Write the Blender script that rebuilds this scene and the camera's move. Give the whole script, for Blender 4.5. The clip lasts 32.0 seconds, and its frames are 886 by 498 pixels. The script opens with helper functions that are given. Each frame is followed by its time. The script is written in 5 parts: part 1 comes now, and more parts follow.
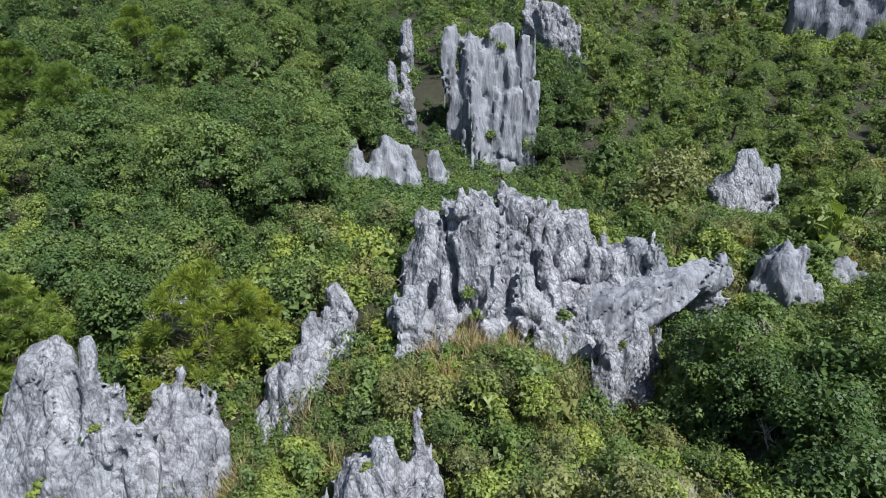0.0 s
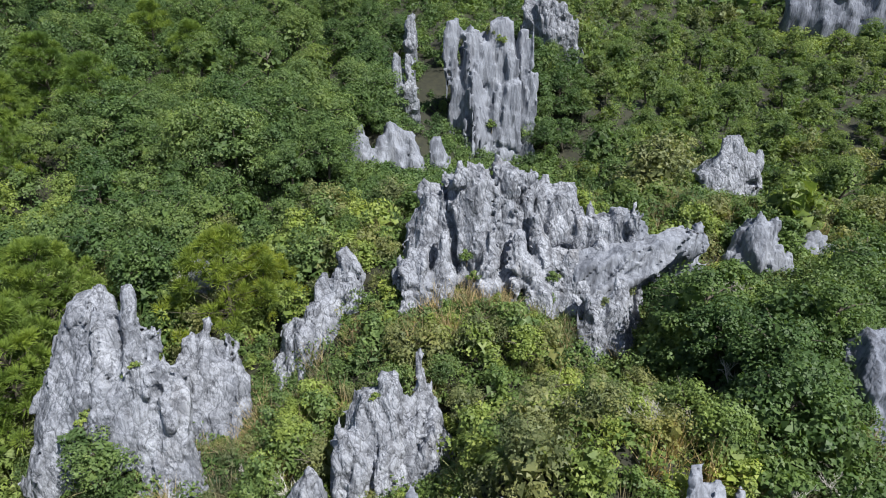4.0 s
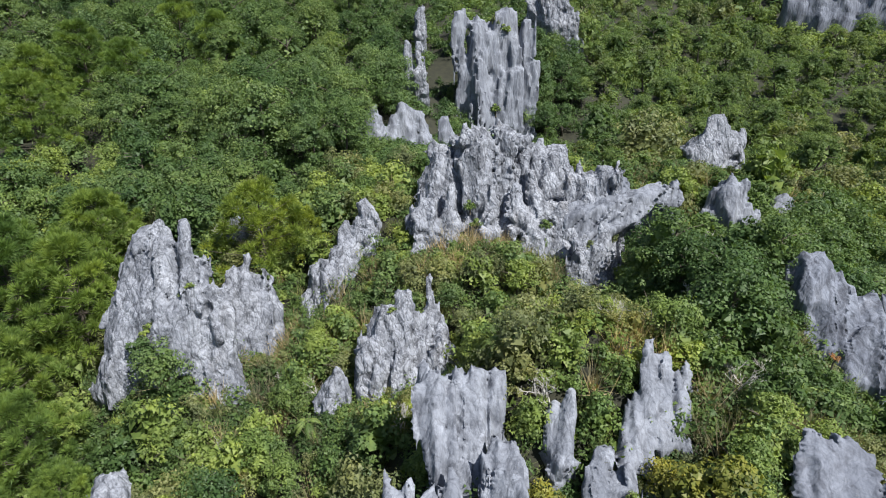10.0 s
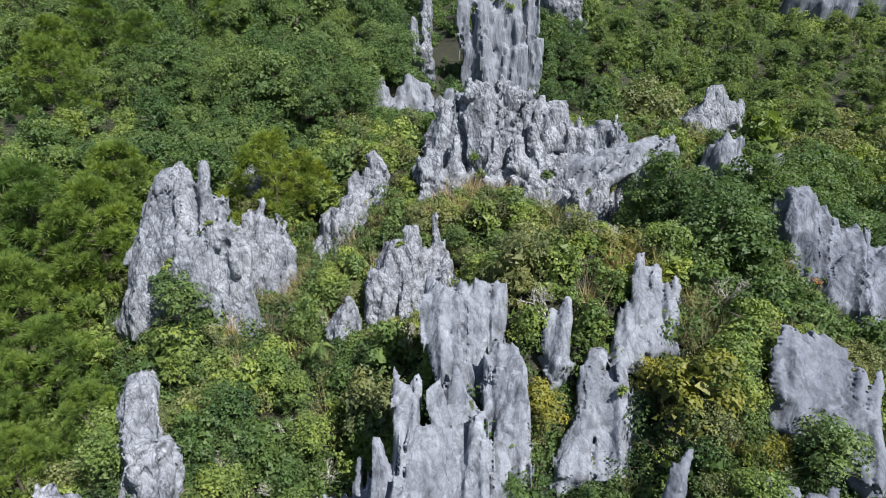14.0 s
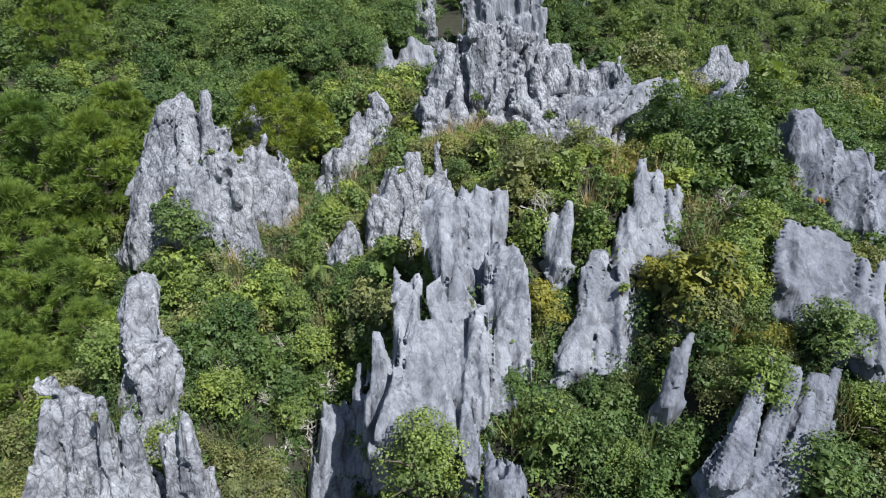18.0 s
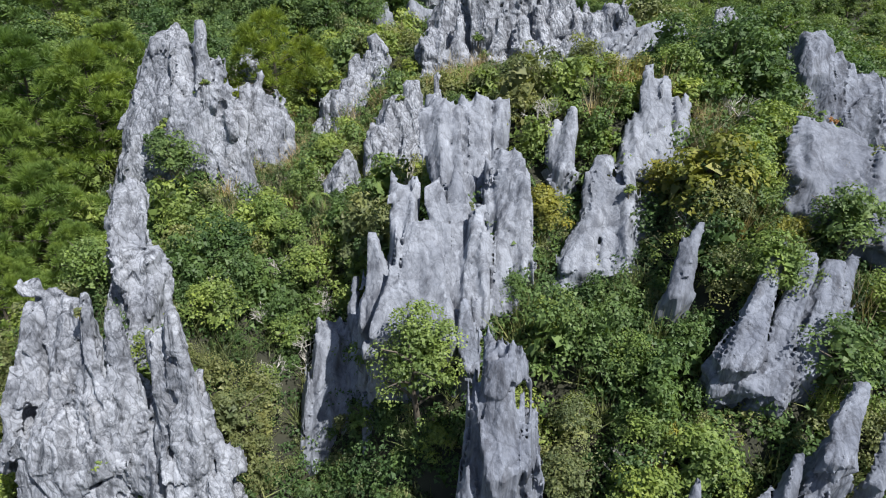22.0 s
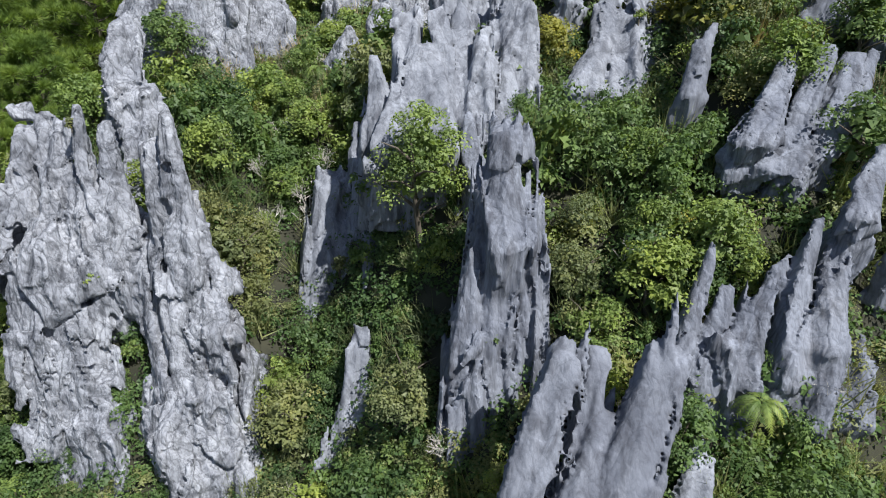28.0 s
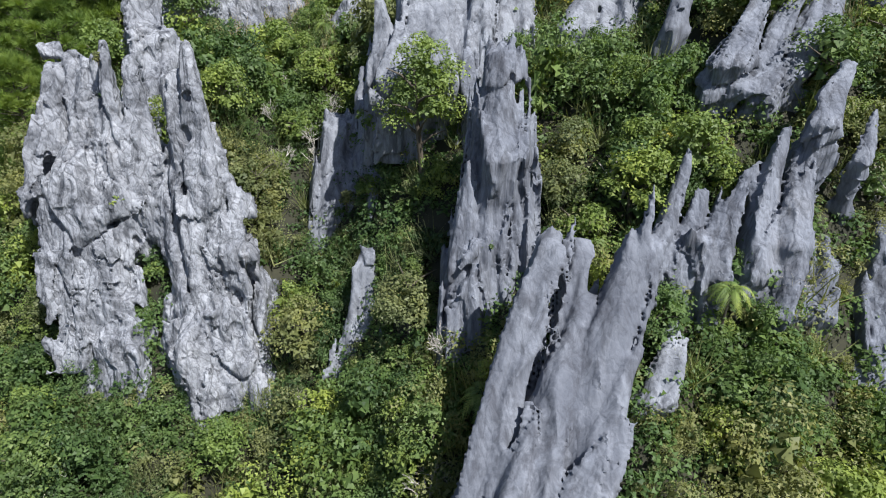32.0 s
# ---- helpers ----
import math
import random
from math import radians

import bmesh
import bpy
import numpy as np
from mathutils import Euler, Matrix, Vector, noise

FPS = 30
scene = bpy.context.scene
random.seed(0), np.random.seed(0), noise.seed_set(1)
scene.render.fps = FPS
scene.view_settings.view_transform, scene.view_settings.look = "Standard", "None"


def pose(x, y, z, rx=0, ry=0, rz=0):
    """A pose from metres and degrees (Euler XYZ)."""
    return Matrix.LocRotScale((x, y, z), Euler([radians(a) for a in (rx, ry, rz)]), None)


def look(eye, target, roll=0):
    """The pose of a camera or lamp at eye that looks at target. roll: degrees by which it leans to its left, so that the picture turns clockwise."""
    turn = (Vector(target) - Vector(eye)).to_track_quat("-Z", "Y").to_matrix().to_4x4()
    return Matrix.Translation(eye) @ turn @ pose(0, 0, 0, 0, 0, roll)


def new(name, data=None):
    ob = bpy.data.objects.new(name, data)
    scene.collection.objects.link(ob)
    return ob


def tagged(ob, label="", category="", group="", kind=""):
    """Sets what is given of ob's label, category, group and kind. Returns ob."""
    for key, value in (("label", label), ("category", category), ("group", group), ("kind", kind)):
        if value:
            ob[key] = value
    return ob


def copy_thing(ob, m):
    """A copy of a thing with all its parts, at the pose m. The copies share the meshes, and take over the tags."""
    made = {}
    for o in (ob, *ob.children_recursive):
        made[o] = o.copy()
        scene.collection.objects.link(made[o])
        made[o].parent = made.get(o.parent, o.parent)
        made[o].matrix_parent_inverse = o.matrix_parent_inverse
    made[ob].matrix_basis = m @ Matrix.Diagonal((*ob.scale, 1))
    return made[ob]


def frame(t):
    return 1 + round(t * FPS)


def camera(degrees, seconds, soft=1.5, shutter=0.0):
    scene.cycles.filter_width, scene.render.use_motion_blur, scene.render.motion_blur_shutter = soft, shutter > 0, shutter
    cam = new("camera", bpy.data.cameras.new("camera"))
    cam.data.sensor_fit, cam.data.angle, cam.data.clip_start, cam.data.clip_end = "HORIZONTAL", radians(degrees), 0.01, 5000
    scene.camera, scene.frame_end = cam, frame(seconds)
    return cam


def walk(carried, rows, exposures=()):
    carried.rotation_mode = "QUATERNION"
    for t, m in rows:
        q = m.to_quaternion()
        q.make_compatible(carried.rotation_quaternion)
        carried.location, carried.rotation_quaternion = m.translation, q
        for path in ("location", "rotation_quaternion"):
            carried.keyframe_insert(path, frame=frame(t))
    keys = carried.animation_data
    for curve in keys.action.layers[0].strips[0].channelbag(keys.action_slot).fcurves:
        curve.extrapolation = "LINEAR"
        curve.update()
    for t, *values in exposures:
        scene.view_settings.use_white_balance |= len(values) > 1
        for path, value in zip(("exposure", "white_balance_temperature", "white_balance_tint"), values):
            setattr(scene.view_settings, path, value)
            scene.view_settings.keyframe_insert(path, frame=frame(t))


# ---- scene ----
cam = camera(71.7, 32.0, 1.05)
METRES, EYE, TILT, LEAN, TURN = 30.0, 30.0, -26.0, 0.0, 0.0
ROWS = [
    (0.0, 0.0, 0.0, 0.0, 0.0, 0.0, -0.0),
    (0.5, 0.0003, -0.012, -0.0074, 0.02, -0.0, -0.02),
    (1.0, 0.001, -0.0256, -0.0144, 0.07, -0.0, -0.05),
    (1.5, 0.0016, -0.0369, -0.0221, 0.1, 0.0, -0.08),
    (2.0, 0.0019, -0.0486, -0.0299, 0.12, -0.01, -0.11),
    (2.5, 0.0019, -0.0606, -0.0361, 0.15, -0.04, -0.15),
    (3.0, 0.0028, -0.0742, -0.0445, 0.19, -0.02, -0.19),
    (3.5, 0.0039, -0.0885, -0.0521, 0.23, -0.04, -0.22),
    (5.5, 0.0064, -0.1511, -0.0845, 0.36, -0.04, -0.37),
    (6.0, 0.0059, -0.1657, -0.0932, 0.41, -0.01, -0.42),
    (6.5, 0.0054, -0.1792, -0.1009, 0.46, -0.0, -0.46),
    (7.0, 0.0053, -0.1947, -0.1096, 0.51, 0.01, -0.51),
    (7.5, 0.0043, -0.2069, -0.117, 0.57, 0.02, -0.51),
    (8.0, 0.0032, -0.2197, -0.1258, 0.64, 0.03, -0.54),
    (8.5, 0.0022, -0.2315, -0.1333, 0.68, 0.04, -0.57),
    (9.0, 0.0038, -0.2449, -0.1439, 0.75, 0.03, -0.6),
    (9.5, 0.0051, -0.2561, -0.154, 0.8, 0.04, -0.62),
    (10.0, 0.0063, -0.2696, -0.1641, 0.87, 0.01, -0.64),
    (10.5, 0.0081, -0.2818, -0.1728, 0.91, 0.0, -0.66),
    (11.0, 0.0095, -0.2923, -0.1857, 0.94, 0.0, -0.69),
    (11.5, 0.011, -0.3001, -0.2003, 0.99, -0.01, -0.72),
    (12.0, 0.0112, -0.3086, -0.2147, 1.04, -0.04, -0.74),
    (12.5, 0.0093, -0.3154, -0.229, 1.09, -0.05, -0.76),
    (13.0, 0.0078, -0.3211, -0.2435, 1.18, -0.08, -0.78),
    (13.5, 0.0082, -0.3258, -0.2566, 1.23, -0.09, -0.83),
    (14.0, 0.0067, -0.329, -0.2728, 1.28, -0.11, -0.85),
    (14.5, 0.0063, -0.3309, -0.2883, 1.35, -0.16, -0.87),
    (16.5, 0.0095, -0.3311, -0.354, 1.5, -0.22, -1.0),
    (17.0, 0.0106, -0.3297, -0.3698, 1.53, -0.22, -1.03),
    (17.5, 0.0114, -0.328, -0.3843, 1.55, -0.2, -1.05),
    (18.0, 0.0118, -0.327, -0.4001, 1.57, -0.24, -1.09),
    (18.5, 0.0119, -0.3247, -0.415, 1.6, -0.23, -1.12),
    (19.0, 0.0131, -0.3218, -0.4294, 1.61, -0.23, -1.14),
    (19.5, 0.0142, -0.3186, -0.4442, 1.63, -0.23, -1.15),
    (20.0, 0.015, -0.315, -0.4594, 1.66, -0.21, -1.19),
    (20.5, 0.0158, -0.3118, -0.4753, 1.69, -0.22, -1.21),
    (21.0, 0.0164, -0.308, -0.4913, 1.73, -0.22, -1.23),
    (21.5, 0.0167, -0.3035, -0.5054, 1.72, -0.22, -1.27),
    (22.0, 0.017, -0.2981, -0.5206, 1.72, -0.2, -1.3),
    (22.5, 0.0164, -0.2937, -0.5342, 1.75, -0.2, -1.31),
    (23.0, 0.0153, -0.2892, -0.5497, 1.8, -0.19, -1.34),
    (23.5, 0.0154, -0.2858, -0.5623, 1.84, -0.17, -1.35),
    (24.0, 0.0156, -0.282, -0.5777, 1.88, -0.18, -1.38),
    (24.5, 0.0153, -0.2797, -0.5923, 1.9, -0.23, -1.39),
    (26.5, 0.0167, -0.2734, -0.6607, 1.98, -0.17, -1.52),
    (27.0, 0.0184, -0.2734, -0.6805, 1.97, -0.18, -1.56),
    (27.5, 0.0201, -0.2747, -0.6996, 1.98, -0.21, -1.58),
    (28.0, 0.0212, -0.2766, -0.7203, 1.99, -0.26, -1.61),
    (28.5, 0.0225, -0.2782, -0.7395, 2.03, -0.29, -1.65),
    (29.0, 0.0231, -0.2799, -0.7575, 2.1, -0.38, -1.65),
    (29.5, 0.0246, -0.2851, -0.77, 2.16, -0.46, -1.67),
    (30.0, 0.0263, -0.2944, -0.7784, 2.18, -0.43, -1.72),
    (30.5, 0.0277, -0.3028, -0.7851, 2.25, -0.49, -1.74),
    (31.0, 0.0283, -0.3103, -0.7909, 2.28, -0.51, -1.75),
    (31.5, 0.029, -0.3175, -0.7957, 2.32, -0.54, -1.77),
    (32.0, 0.0295, -0.3243, -0.8007, 2.36, -0.57, -1.79),
]
walk(cam, [(t, pose(0, 0, EYE, TILT, LEAN, TURN) @ pose(METRES * x, METRES * y, METRES * z, 90 + pitch, roll, yaw)) for t, x, y, z, yaw, pitch, roll in ROWS])

# ---- light ----
SUN_TO = Vector((0.42, -0.34, 0.84)).normalized()
world = bpy.data.worlds.new("daylight")
scene.world = world
world.use_nodes = True
sky = world.node_tree.nodes.new("ShaderNodeTexSky")
sky.sky_type, sky.sun_disc = "NISHITA", False
sky.sun_elevation = math.asin(SUN_TO.z)
sky.sun_rotation = math.atan2(SUN_TO.x, SUN_TO.y)
world.node_tree.links.new(sky.outputs["Color"], world.node_tree.nodes["Background"].inputs["Color"])
world.node_tree.nodes["Background"].inputs["Strength"].default_value = 0.066
sun = new("sun", bpy.data.lights.new("sun", "SUN"))
sun.data.energy, sun.data.angle, sun.data.color = 5.0, radians(0.5), (1.0, 0.975, 0.93)
sun.matrix_world = look((0, 0, 80), Vector((0, 0, 80)) - SUN_TO)
scene.view_settings.exposure = 0.64


# ---- materials ----
def nodes_of(name):
    m = bpy.data.materials.new(name)
    m.use_nodes = True
    t = m.node_tree
    return m, t, t.nodes["Principled BSDF"], t.nodes["Material Output"]


def add(t, kind, **values):
    n = t.nodes.new(kind)
    for k, v in values.items():
        n.inputs[k].default_value = v
    return n


def ramp(t, source, stops):
    n = t.nodes.new("ShaderNodeValToRGB")
    el = n.color_ramp.elements
    while len(el) < len(stops):
        el.new(0.5)
    for e, (p, c) in zip(el, stops):
        e.position, e.color = p, (*c, 1)
    t.links.new(source, n.inputs["Fac"])
    return n.outputs["Color"]


def mix(t, kind, fac, a, b):
    n = t.nodes.new("ShaderNodeMix")
    n.data_type, n.blend_type = "RGBA", kind
    for sock, v in ((n.inputs["Factor"], fac), (n.inputs["A"], a), (n.inputs["B"], b)):
        if hasattr(v, "is_linked"):
            t.links.new(v, sock)
        else:
            sock.default_value = v if not isinstance(v, tuple) else (*v, 1)
    return n.outputs["Result"]


def noise_of(t, scale, stretch=(1, 1, 1), detail=4.0, rough=0.6, distort=0.0, coord="Object"):
    c = t.nodes.new("ShaderNodeTexCoord")
    m = t.nodes.new("ShaderNodeMapping")
    m.inputs["Scale"].default_value = stretch
    t.links.new(c.outputs[coord], m.inputs["Vector"])
    n = add(t, "ShaderNodeTexNoise", Scale=scale, Detail=detail, Roughness=rough, Distortion=distort)
    t.links.new(m.outputs["Vector"], n.inputs["Vector"])
    return n.outputs["Fac"]


def scaled(t, source, k):
    n = t.nodes.new("ShaderNodeMath")
    n.operation = "MULTIPLY"
    n.inputs[1].default_value = k
    t.links.new(source, n.inputs[0])
    return n.outputs[0]


def crack(t, scale, tall):
    """Distance from the nearest of a net of wandering, mostly upright fissures."""
    c = t.nodes.new("ShaderNodeTexCoord")
    m = t.nodes.new("ShaderNodeMapping")
    m.inputs["Scale"].default_value = (1, 1, tall)
    t.links.new(c.outputs["Object"], m.inputs["Vector"])
    n = add(t, "ShaderNodeTexNoise", Scale=1.7, Detail=4.0)
    t.links.new(m.outputs["Vector"], n.inputs["Vector"])
    w = t.nodes.new("ShaderNodeVectorMath")
    w.operation = "MULTIPLY_ADD"
    w.inputs[1].default_value = (0.55, 0.55, 0.55)
    t.links.new(n.outputs["Color"], w.inputs[0])
    t.links.new(m.outputs["Vector"], w.inputs[2])
    v = t.nodes.new("ShaderNodeTexVoronoi")
    v.feature = "DISTANCE_TO_EDGE"
    v.inputs["Scale"].default_value = scale
    t.links.new(w.outputs["Vector"], v.inputs["Vector"])
    return v.outputs["Distance"]


def hollows(t, scale, tall):
    """Small dissolved hollows that meet in sharp crests."""
    c = t.nodes.new("ShaderNodeTexCoord")
    m = t.nodes.new("ShaderNodeMapping")
    m.inputs["Scale"].default_value = (1, 1, tall)
    t.links.new(c.outputs["Object"], m.inputs["Vector"])
    n = add(t, "ShaderNodeTexNoise", Scale=2.5, Detail=3.0)
    t.links.new(m.outputs["Vector"], n.inputs["Vector"])
    w = t.nodes.new("ShaderNodeVectorMath")
    w.operation = "MULTIPLY_ADD"
    w.inputs[1].default_value = (0.3, 0.3, 0.3)
    t.links.new(n.outputs["Color"], w.inputs[0])
    t.links.new(m.outputs["Vector"], w.inputs[2])
    v = t.nodes.new("ShaderNodeTexVoronoi")
    v.inputs["Scale"].default_value = scale
    t.links.new(w.outputs["Vector"], v.inputs["Vector"])
    return v.outputs["Distance"]


def limestone(name, light, mid, dark, streak, speckle, stain, tall, cracks, relief):
    """Weathered karst: grey with pale washes, dark lichen streaks running down, rusty stains."""
    m, t, b, o = nodes_of(name)
    col = ramp(t, noise_of(t, 0.7, (1, 1, 0.6), detail=7), [(0.36, mid), (0.60, light)])
    lines = ramp(t, noise_of(t, 1.9, (1, 1, 0.16), detail=7, rough=0.70, distort=0.7), [(0.46, (0, 0, 0)), (0.62, (1, 1, 1))])
    col = mix(t, "MIX", scaled(t, lines, streak), col, dark)
    pale = ramp(t, noise_of(t, 1.6, (1, 1, 0.85 * tall), detail=6, rough=0.7), [(0.56, (0, 0, 0)), (0.68, (1, 1, 1))])
    col = mix(t, "MIX", scaled(t, pale, 0.55), col, tuple(min(0.7, 1.4 * c) for c in light))
    speck = ramp(t, noise_of(t, 5.5, (1, 1, 1.2 * tall), detail=6, rough=0.72), [(0.53, (0, 0, 0)), (0.63, (1, 1, 1))])
    col = mix(t, "MIX", scaled(t, speck, speckle), col, dark)
    blotch = ramp(t, noise_of(t, 1.9, (1, 1, 1.3 * tall), detail=8, rough=0.74, distort=0.4), [(0.55, (0, 0, 0)), (0.61, (1, 1, 1))])
    col = mix(t, "MIX", scaled(t, blotch, 0.25 + speckle), col, tuple(1.35 * c for c in dark))
    rust = ramp(t, noise_of(t, 0.55, (1, 1, 0.5), detail=5), [(0.60, (0, 0, 0)), (0.74, (1, 1, 1))])
    col = mix(t, "MIX", scaled(t, rust, stain), col, (0.30, 0.23, 0.15))
    c1, c2 = crack(t, 1.5, tall), crack(t, 3.6, tall)
    col = mix(t, "MIX", scaled(t, ramp(t, c1, [(0.0, (1, 1, 1)), (0.045, (0, 0, 0))]), 0.75 * cracks), col, tuple(0.6 * c for c in dark))
    col = mix(t, "MIX", scaled(t, ramp(t, c2, [(0.0, (1, 1, 1)), (0.05, (0, 0, 0))]), 0.55 * cracks), col, dark)
    t.links.new(col, b.inputs["Base Color"])
    b.inputs["Roughness"].default_value = 0.9
    b.inputs["Specular IOR Level"].default_value = 0.2
    joint = t.nodes.new("ShaderNodeMath")
    joint.operation = "ADD"
    t.links.new(ramp(t, c1, [(0.0, (0, 0, 0)), (0.22, (1, 1, 1))]), joint.inputs[0])
    t.links.new(scaled(t, ramp(t, c2, [(0.0, (0, 0, 0)), (0.25, (1, 1, 1))]), 0.45), joint.inputs[1])
    block = add(t, "ShaderNodeBump", Strength=0.8 * cracks, Distance=0.13)
    t.links.new(joint.outputs[0], block.inputs["Height"])
    lay = t.nodes.new("ShaderNodeMath")
    lay.operation = "ADD"
    t.links.new(hollows(t, 2.6, 0.9 * tall + 0.1), lay.inputs[0])
    fine = t.nodes.new("ShaderNodeMath")
    fine.operation = "MULTIPLY_ADD"
    fine.inputs[1].default_value = 0.45
    t.links.new(hollows(t, 7.0, 0.6 * tall + 0.3), fine.inputs[0])
    t.links.new(scaled(t, noise_of(t, 5.0, (1, 1, 1.2 * tall), detail=9, rough=0.72), 0.5 + speckle), fine.inputs[2])
    t.links.new(fine.outputs[0], lay.inputs[1])
    bump = add(t, "ShaderNodeBump", Strength=relief, Distance=0.15)
    t.links.new(lay.outputs[0], bump.inputs["Height"])
    t.links.new(block.outputs["Normal"], bump.inputs["Normal"])
    t.links.new(bump.outputs["Normal"], b.inputs["Normal"])
    return m


def foliage(name, a, b_, c, through_=0.34, patch=0.35):
    """Leaves: colours wander from leaf to leaf and from plant to plant; light shines through."""
    m, t, b, o = nodes_of(name)
    geo = t.nodes.new("ShaderNodeNewGeometry")
    a, c = tuple(0.42 * u + 0.58 * v for u, v in zip(a, b_)), tuple(0.42 * u + 0.58 * v for u, v in zip(c, b_))
    own = ramp(t, geo.outputs["Random Per Island"], [(0.0, a), (0.55, b_), (1.0, c)])
    broad = ramp(t, noise_of(t, patch, detail=3), [(0.34, (0.55, 0.61, 0.66)), (0.50, (1, 1, 1)), (0.66, (1.0, 0.94, 0.82))])
    wide = ramp(t, noise_of(t, 0.11, detail=4), [(0.36, (0.60, 0.66, 0.70)), (0.52, (0.96, 0.96, 1.0)), (0.66, (1.0, 0.96, 0.83))])
    col = mix(t, "MULTIPLY", 1.0, own, broad)
    tuft = ramp(t, noise_of(t, 1.5, detail=2), [(0.36, (0.70, 0.74, 0.74)), (0.52, (1, 1, 1)), (0.66, (1.16, 1.12, 1.0))])
    col = mix(t, "MULTIPLY", 1.0, col, tuft)
    col = mix(t, "MULTIPLY", 1.0, col, wide)
    col = mix(t, "MULTIPLY", 1.0, col, (1.57, 1.43, 1.44))
    info = t.nodes.new("ShaderNodeObjectInfo")
    each = ramp(t, info.outputs["Random"], [(0.0, (0.72, 0.80, 0.80)), (0.5, (1, 1, 1)), (1.0, (1.12, 1.07, 0.94))])
    col = mix(t, "MULTIPLY", 1.0, col, each)
    t.links.new(col, b.inputs["Base Color"])
    b.inputs["Roughness"].default_value = 0.55
    b.inputs["Specular IOR Level"].default_value = 0.35
    tr = t.nodes.new("ShaderNodeBsdfTranslucent")
    t.links.new(mix(t, "MULTIPLY", 1.0, col, (1.28, 1.28, 0.65)), tr.inputs["Color"])
    ms = t.nodes.new("ShaderNodeMixShader")
    ms.inputs["Fac"].default_value = through_
    t.links.new(b.outputs[0], ms.inputs[1])
    t.links.new(tr.outputs[0], ms.inputs[2])
    t.links.new(ms.outputs[0], o.inputs["Surface"])
    return m


def plain(name, a, b_, scale=4.0, stretch=(1, 1, 1), rough=0.85, bump=0.3):
    m, t, b, o = nodes_of(name)
    f = noise_of(t, scale, stretch, detail=6)
    t.links.new(ramp(t, f, [(0.3, a), (0.7, b_)]), b.inputs["Base Color"])
    b.inputs["Roughness"].default_value = rough
    bp = add(t, "ShaderNodeBump", Strength=bump, Distance=0.05)
    t.links.new(f, bp.inputs["Height"])
    t.links.new(bp.outputs["Normal"], b.inputs["Normal"])
    return m


M_ROUGH = limestone("limestone_rough", (0.345, 0.364, 0.412), (0.220, 0.235, 0.273), (0.058, 0.061, 0.072), 0.58, 0.38, 0.14, 0.40, 0.80, 0.62)
M_FLUTED = limestone("limestone_fluted", (0.262, 0.281, 0.326), (0.165, 0.179, 0.214), (0.054, 0.058, 0.072), 0.54, 0.12, 0.05, 0.12, 0.34, 0.28)
M_PITTED = limestone("limestone_pitted", (0.322, 0.340, 0.385), (0.196, 0.210, 0.247), (0.047, 0.051, 0.062), 0.56, 0.50, 0.07, 0.40, 0.65, 0.46)
# Darker limestone, for dark slabs and for rock whose shade is put into colour.
M_DARK_SHADED = limestone("limestone_dark_shaded", (0.206, 0.225, 0.273), (0.124, 0.137, 0.174), (0.046, 0.049, 0.061), 0.64, 0.16, 0.05, 0.14, 0.40, 0.30)
# Smooth limestone; its lower tone also carries the light grazing the twin-peaked blades.
M_BLADE = limestone("limestone_smooth", (0.192, 0.209, 0.252), (0.124, 0.136, 0.170), (0.048, 0.051, 0.064), 0.52, 0.08, 0.04, 0.11, 0.24, 0.24)
# Near-black earth: the shade between the plants is put into its colour.
M_EARTH = plain("forest_floor_shaded", (0.010, 0.012, 0.006), (0.030, 0.030, 0.015), 1.4)
M_BARK = plain("bark", (0.055, 0.045, 0.033), (0.125, 0.108, 0.085), 6.0, (1, 1, 0.2))
M_TWIG = plain("bleached_twigs", (0.34, 0.32, 0.29), (0.55, 0.53, 0.50), 6.0)
M_LEAF = foliage("leaf_green", (0.055, 0.100, 0.033), (0.100, 0.165, 0.051), (0.175, 0.240, 0.095))
M_LEAF_DEEP = foliage("leaf_deep_green", (0.040, 0.080, 0.028), (0.072, 0.130, 0.039), (0.122, 0.195, 0.066))
M_LEAF_OLIVE = foliage("leaf_olive", (0.092, 0.122, 0.046), (0.142, 0.175, 0.072), (0.215, 0.240, 0.115))
M_LEAF_LIGHT = foliage("leaf_light_green", (0.100, 0.155, 0.040), (0.158, 0.230, 0.058), (0.240, 0.305, 0.105))
M_LEAF_YELLOW = foliage("leaf_yellow", (0.130, 0.160, 0.030), (0.205, 0.215, 0.040), (0.320, 0.290, 0.060))
M_LEAF_RUST = foliage("leaf_rust", (0.16, 0.09, 0.04), (0.30, 0.16, 0.06), (0.42, 0.27, 0.11))
M_NEEDLE = foliage("pine_needles", (0.070, 0.125, 0.038), (0.115, 0.180, 0.051), (0.180, 0.245, 0.082), 0.40)
M_PINE = foliage("pine_needles_bright", (0.072, 0.130, 0.026), (0.120, 0.196, 0.040), (0.190, 0.268, 0.070), 0.36)
M_PINE_YELLOW = foliage("pine_needles_yellow", (0.118, 0.176, 0.026), (0.190, 0.256, 0.040), (0.280, 0.336, 0.070), 0.42)
M_NEEDLE_LIGHT = foliage("pine_needles_light", (0.066, 0.114, 0.030), (0.106, 0.166, 0.046), (0.165, 0.222, 0.074), 0.36)
M_STRAW = foliage("dry_grass", (0.22, 0.18, 0.09), (0.33, 0.28, 0.16), (0.46, 0.40, 0.25), 0.25)
M_GRASS = foliage("grass", (0.090, 0.125, 0.043), (0.155, 0.190, 0.076), (0.260, 0.270, 0.134), 0.3)


# ---- shaping tools ----
GRADS = np.random.default_rng(5).normal(0, 1, (4096, 3))
GRADS /= np.linalg.norm(GRADS, axis=1, keepdims=True)


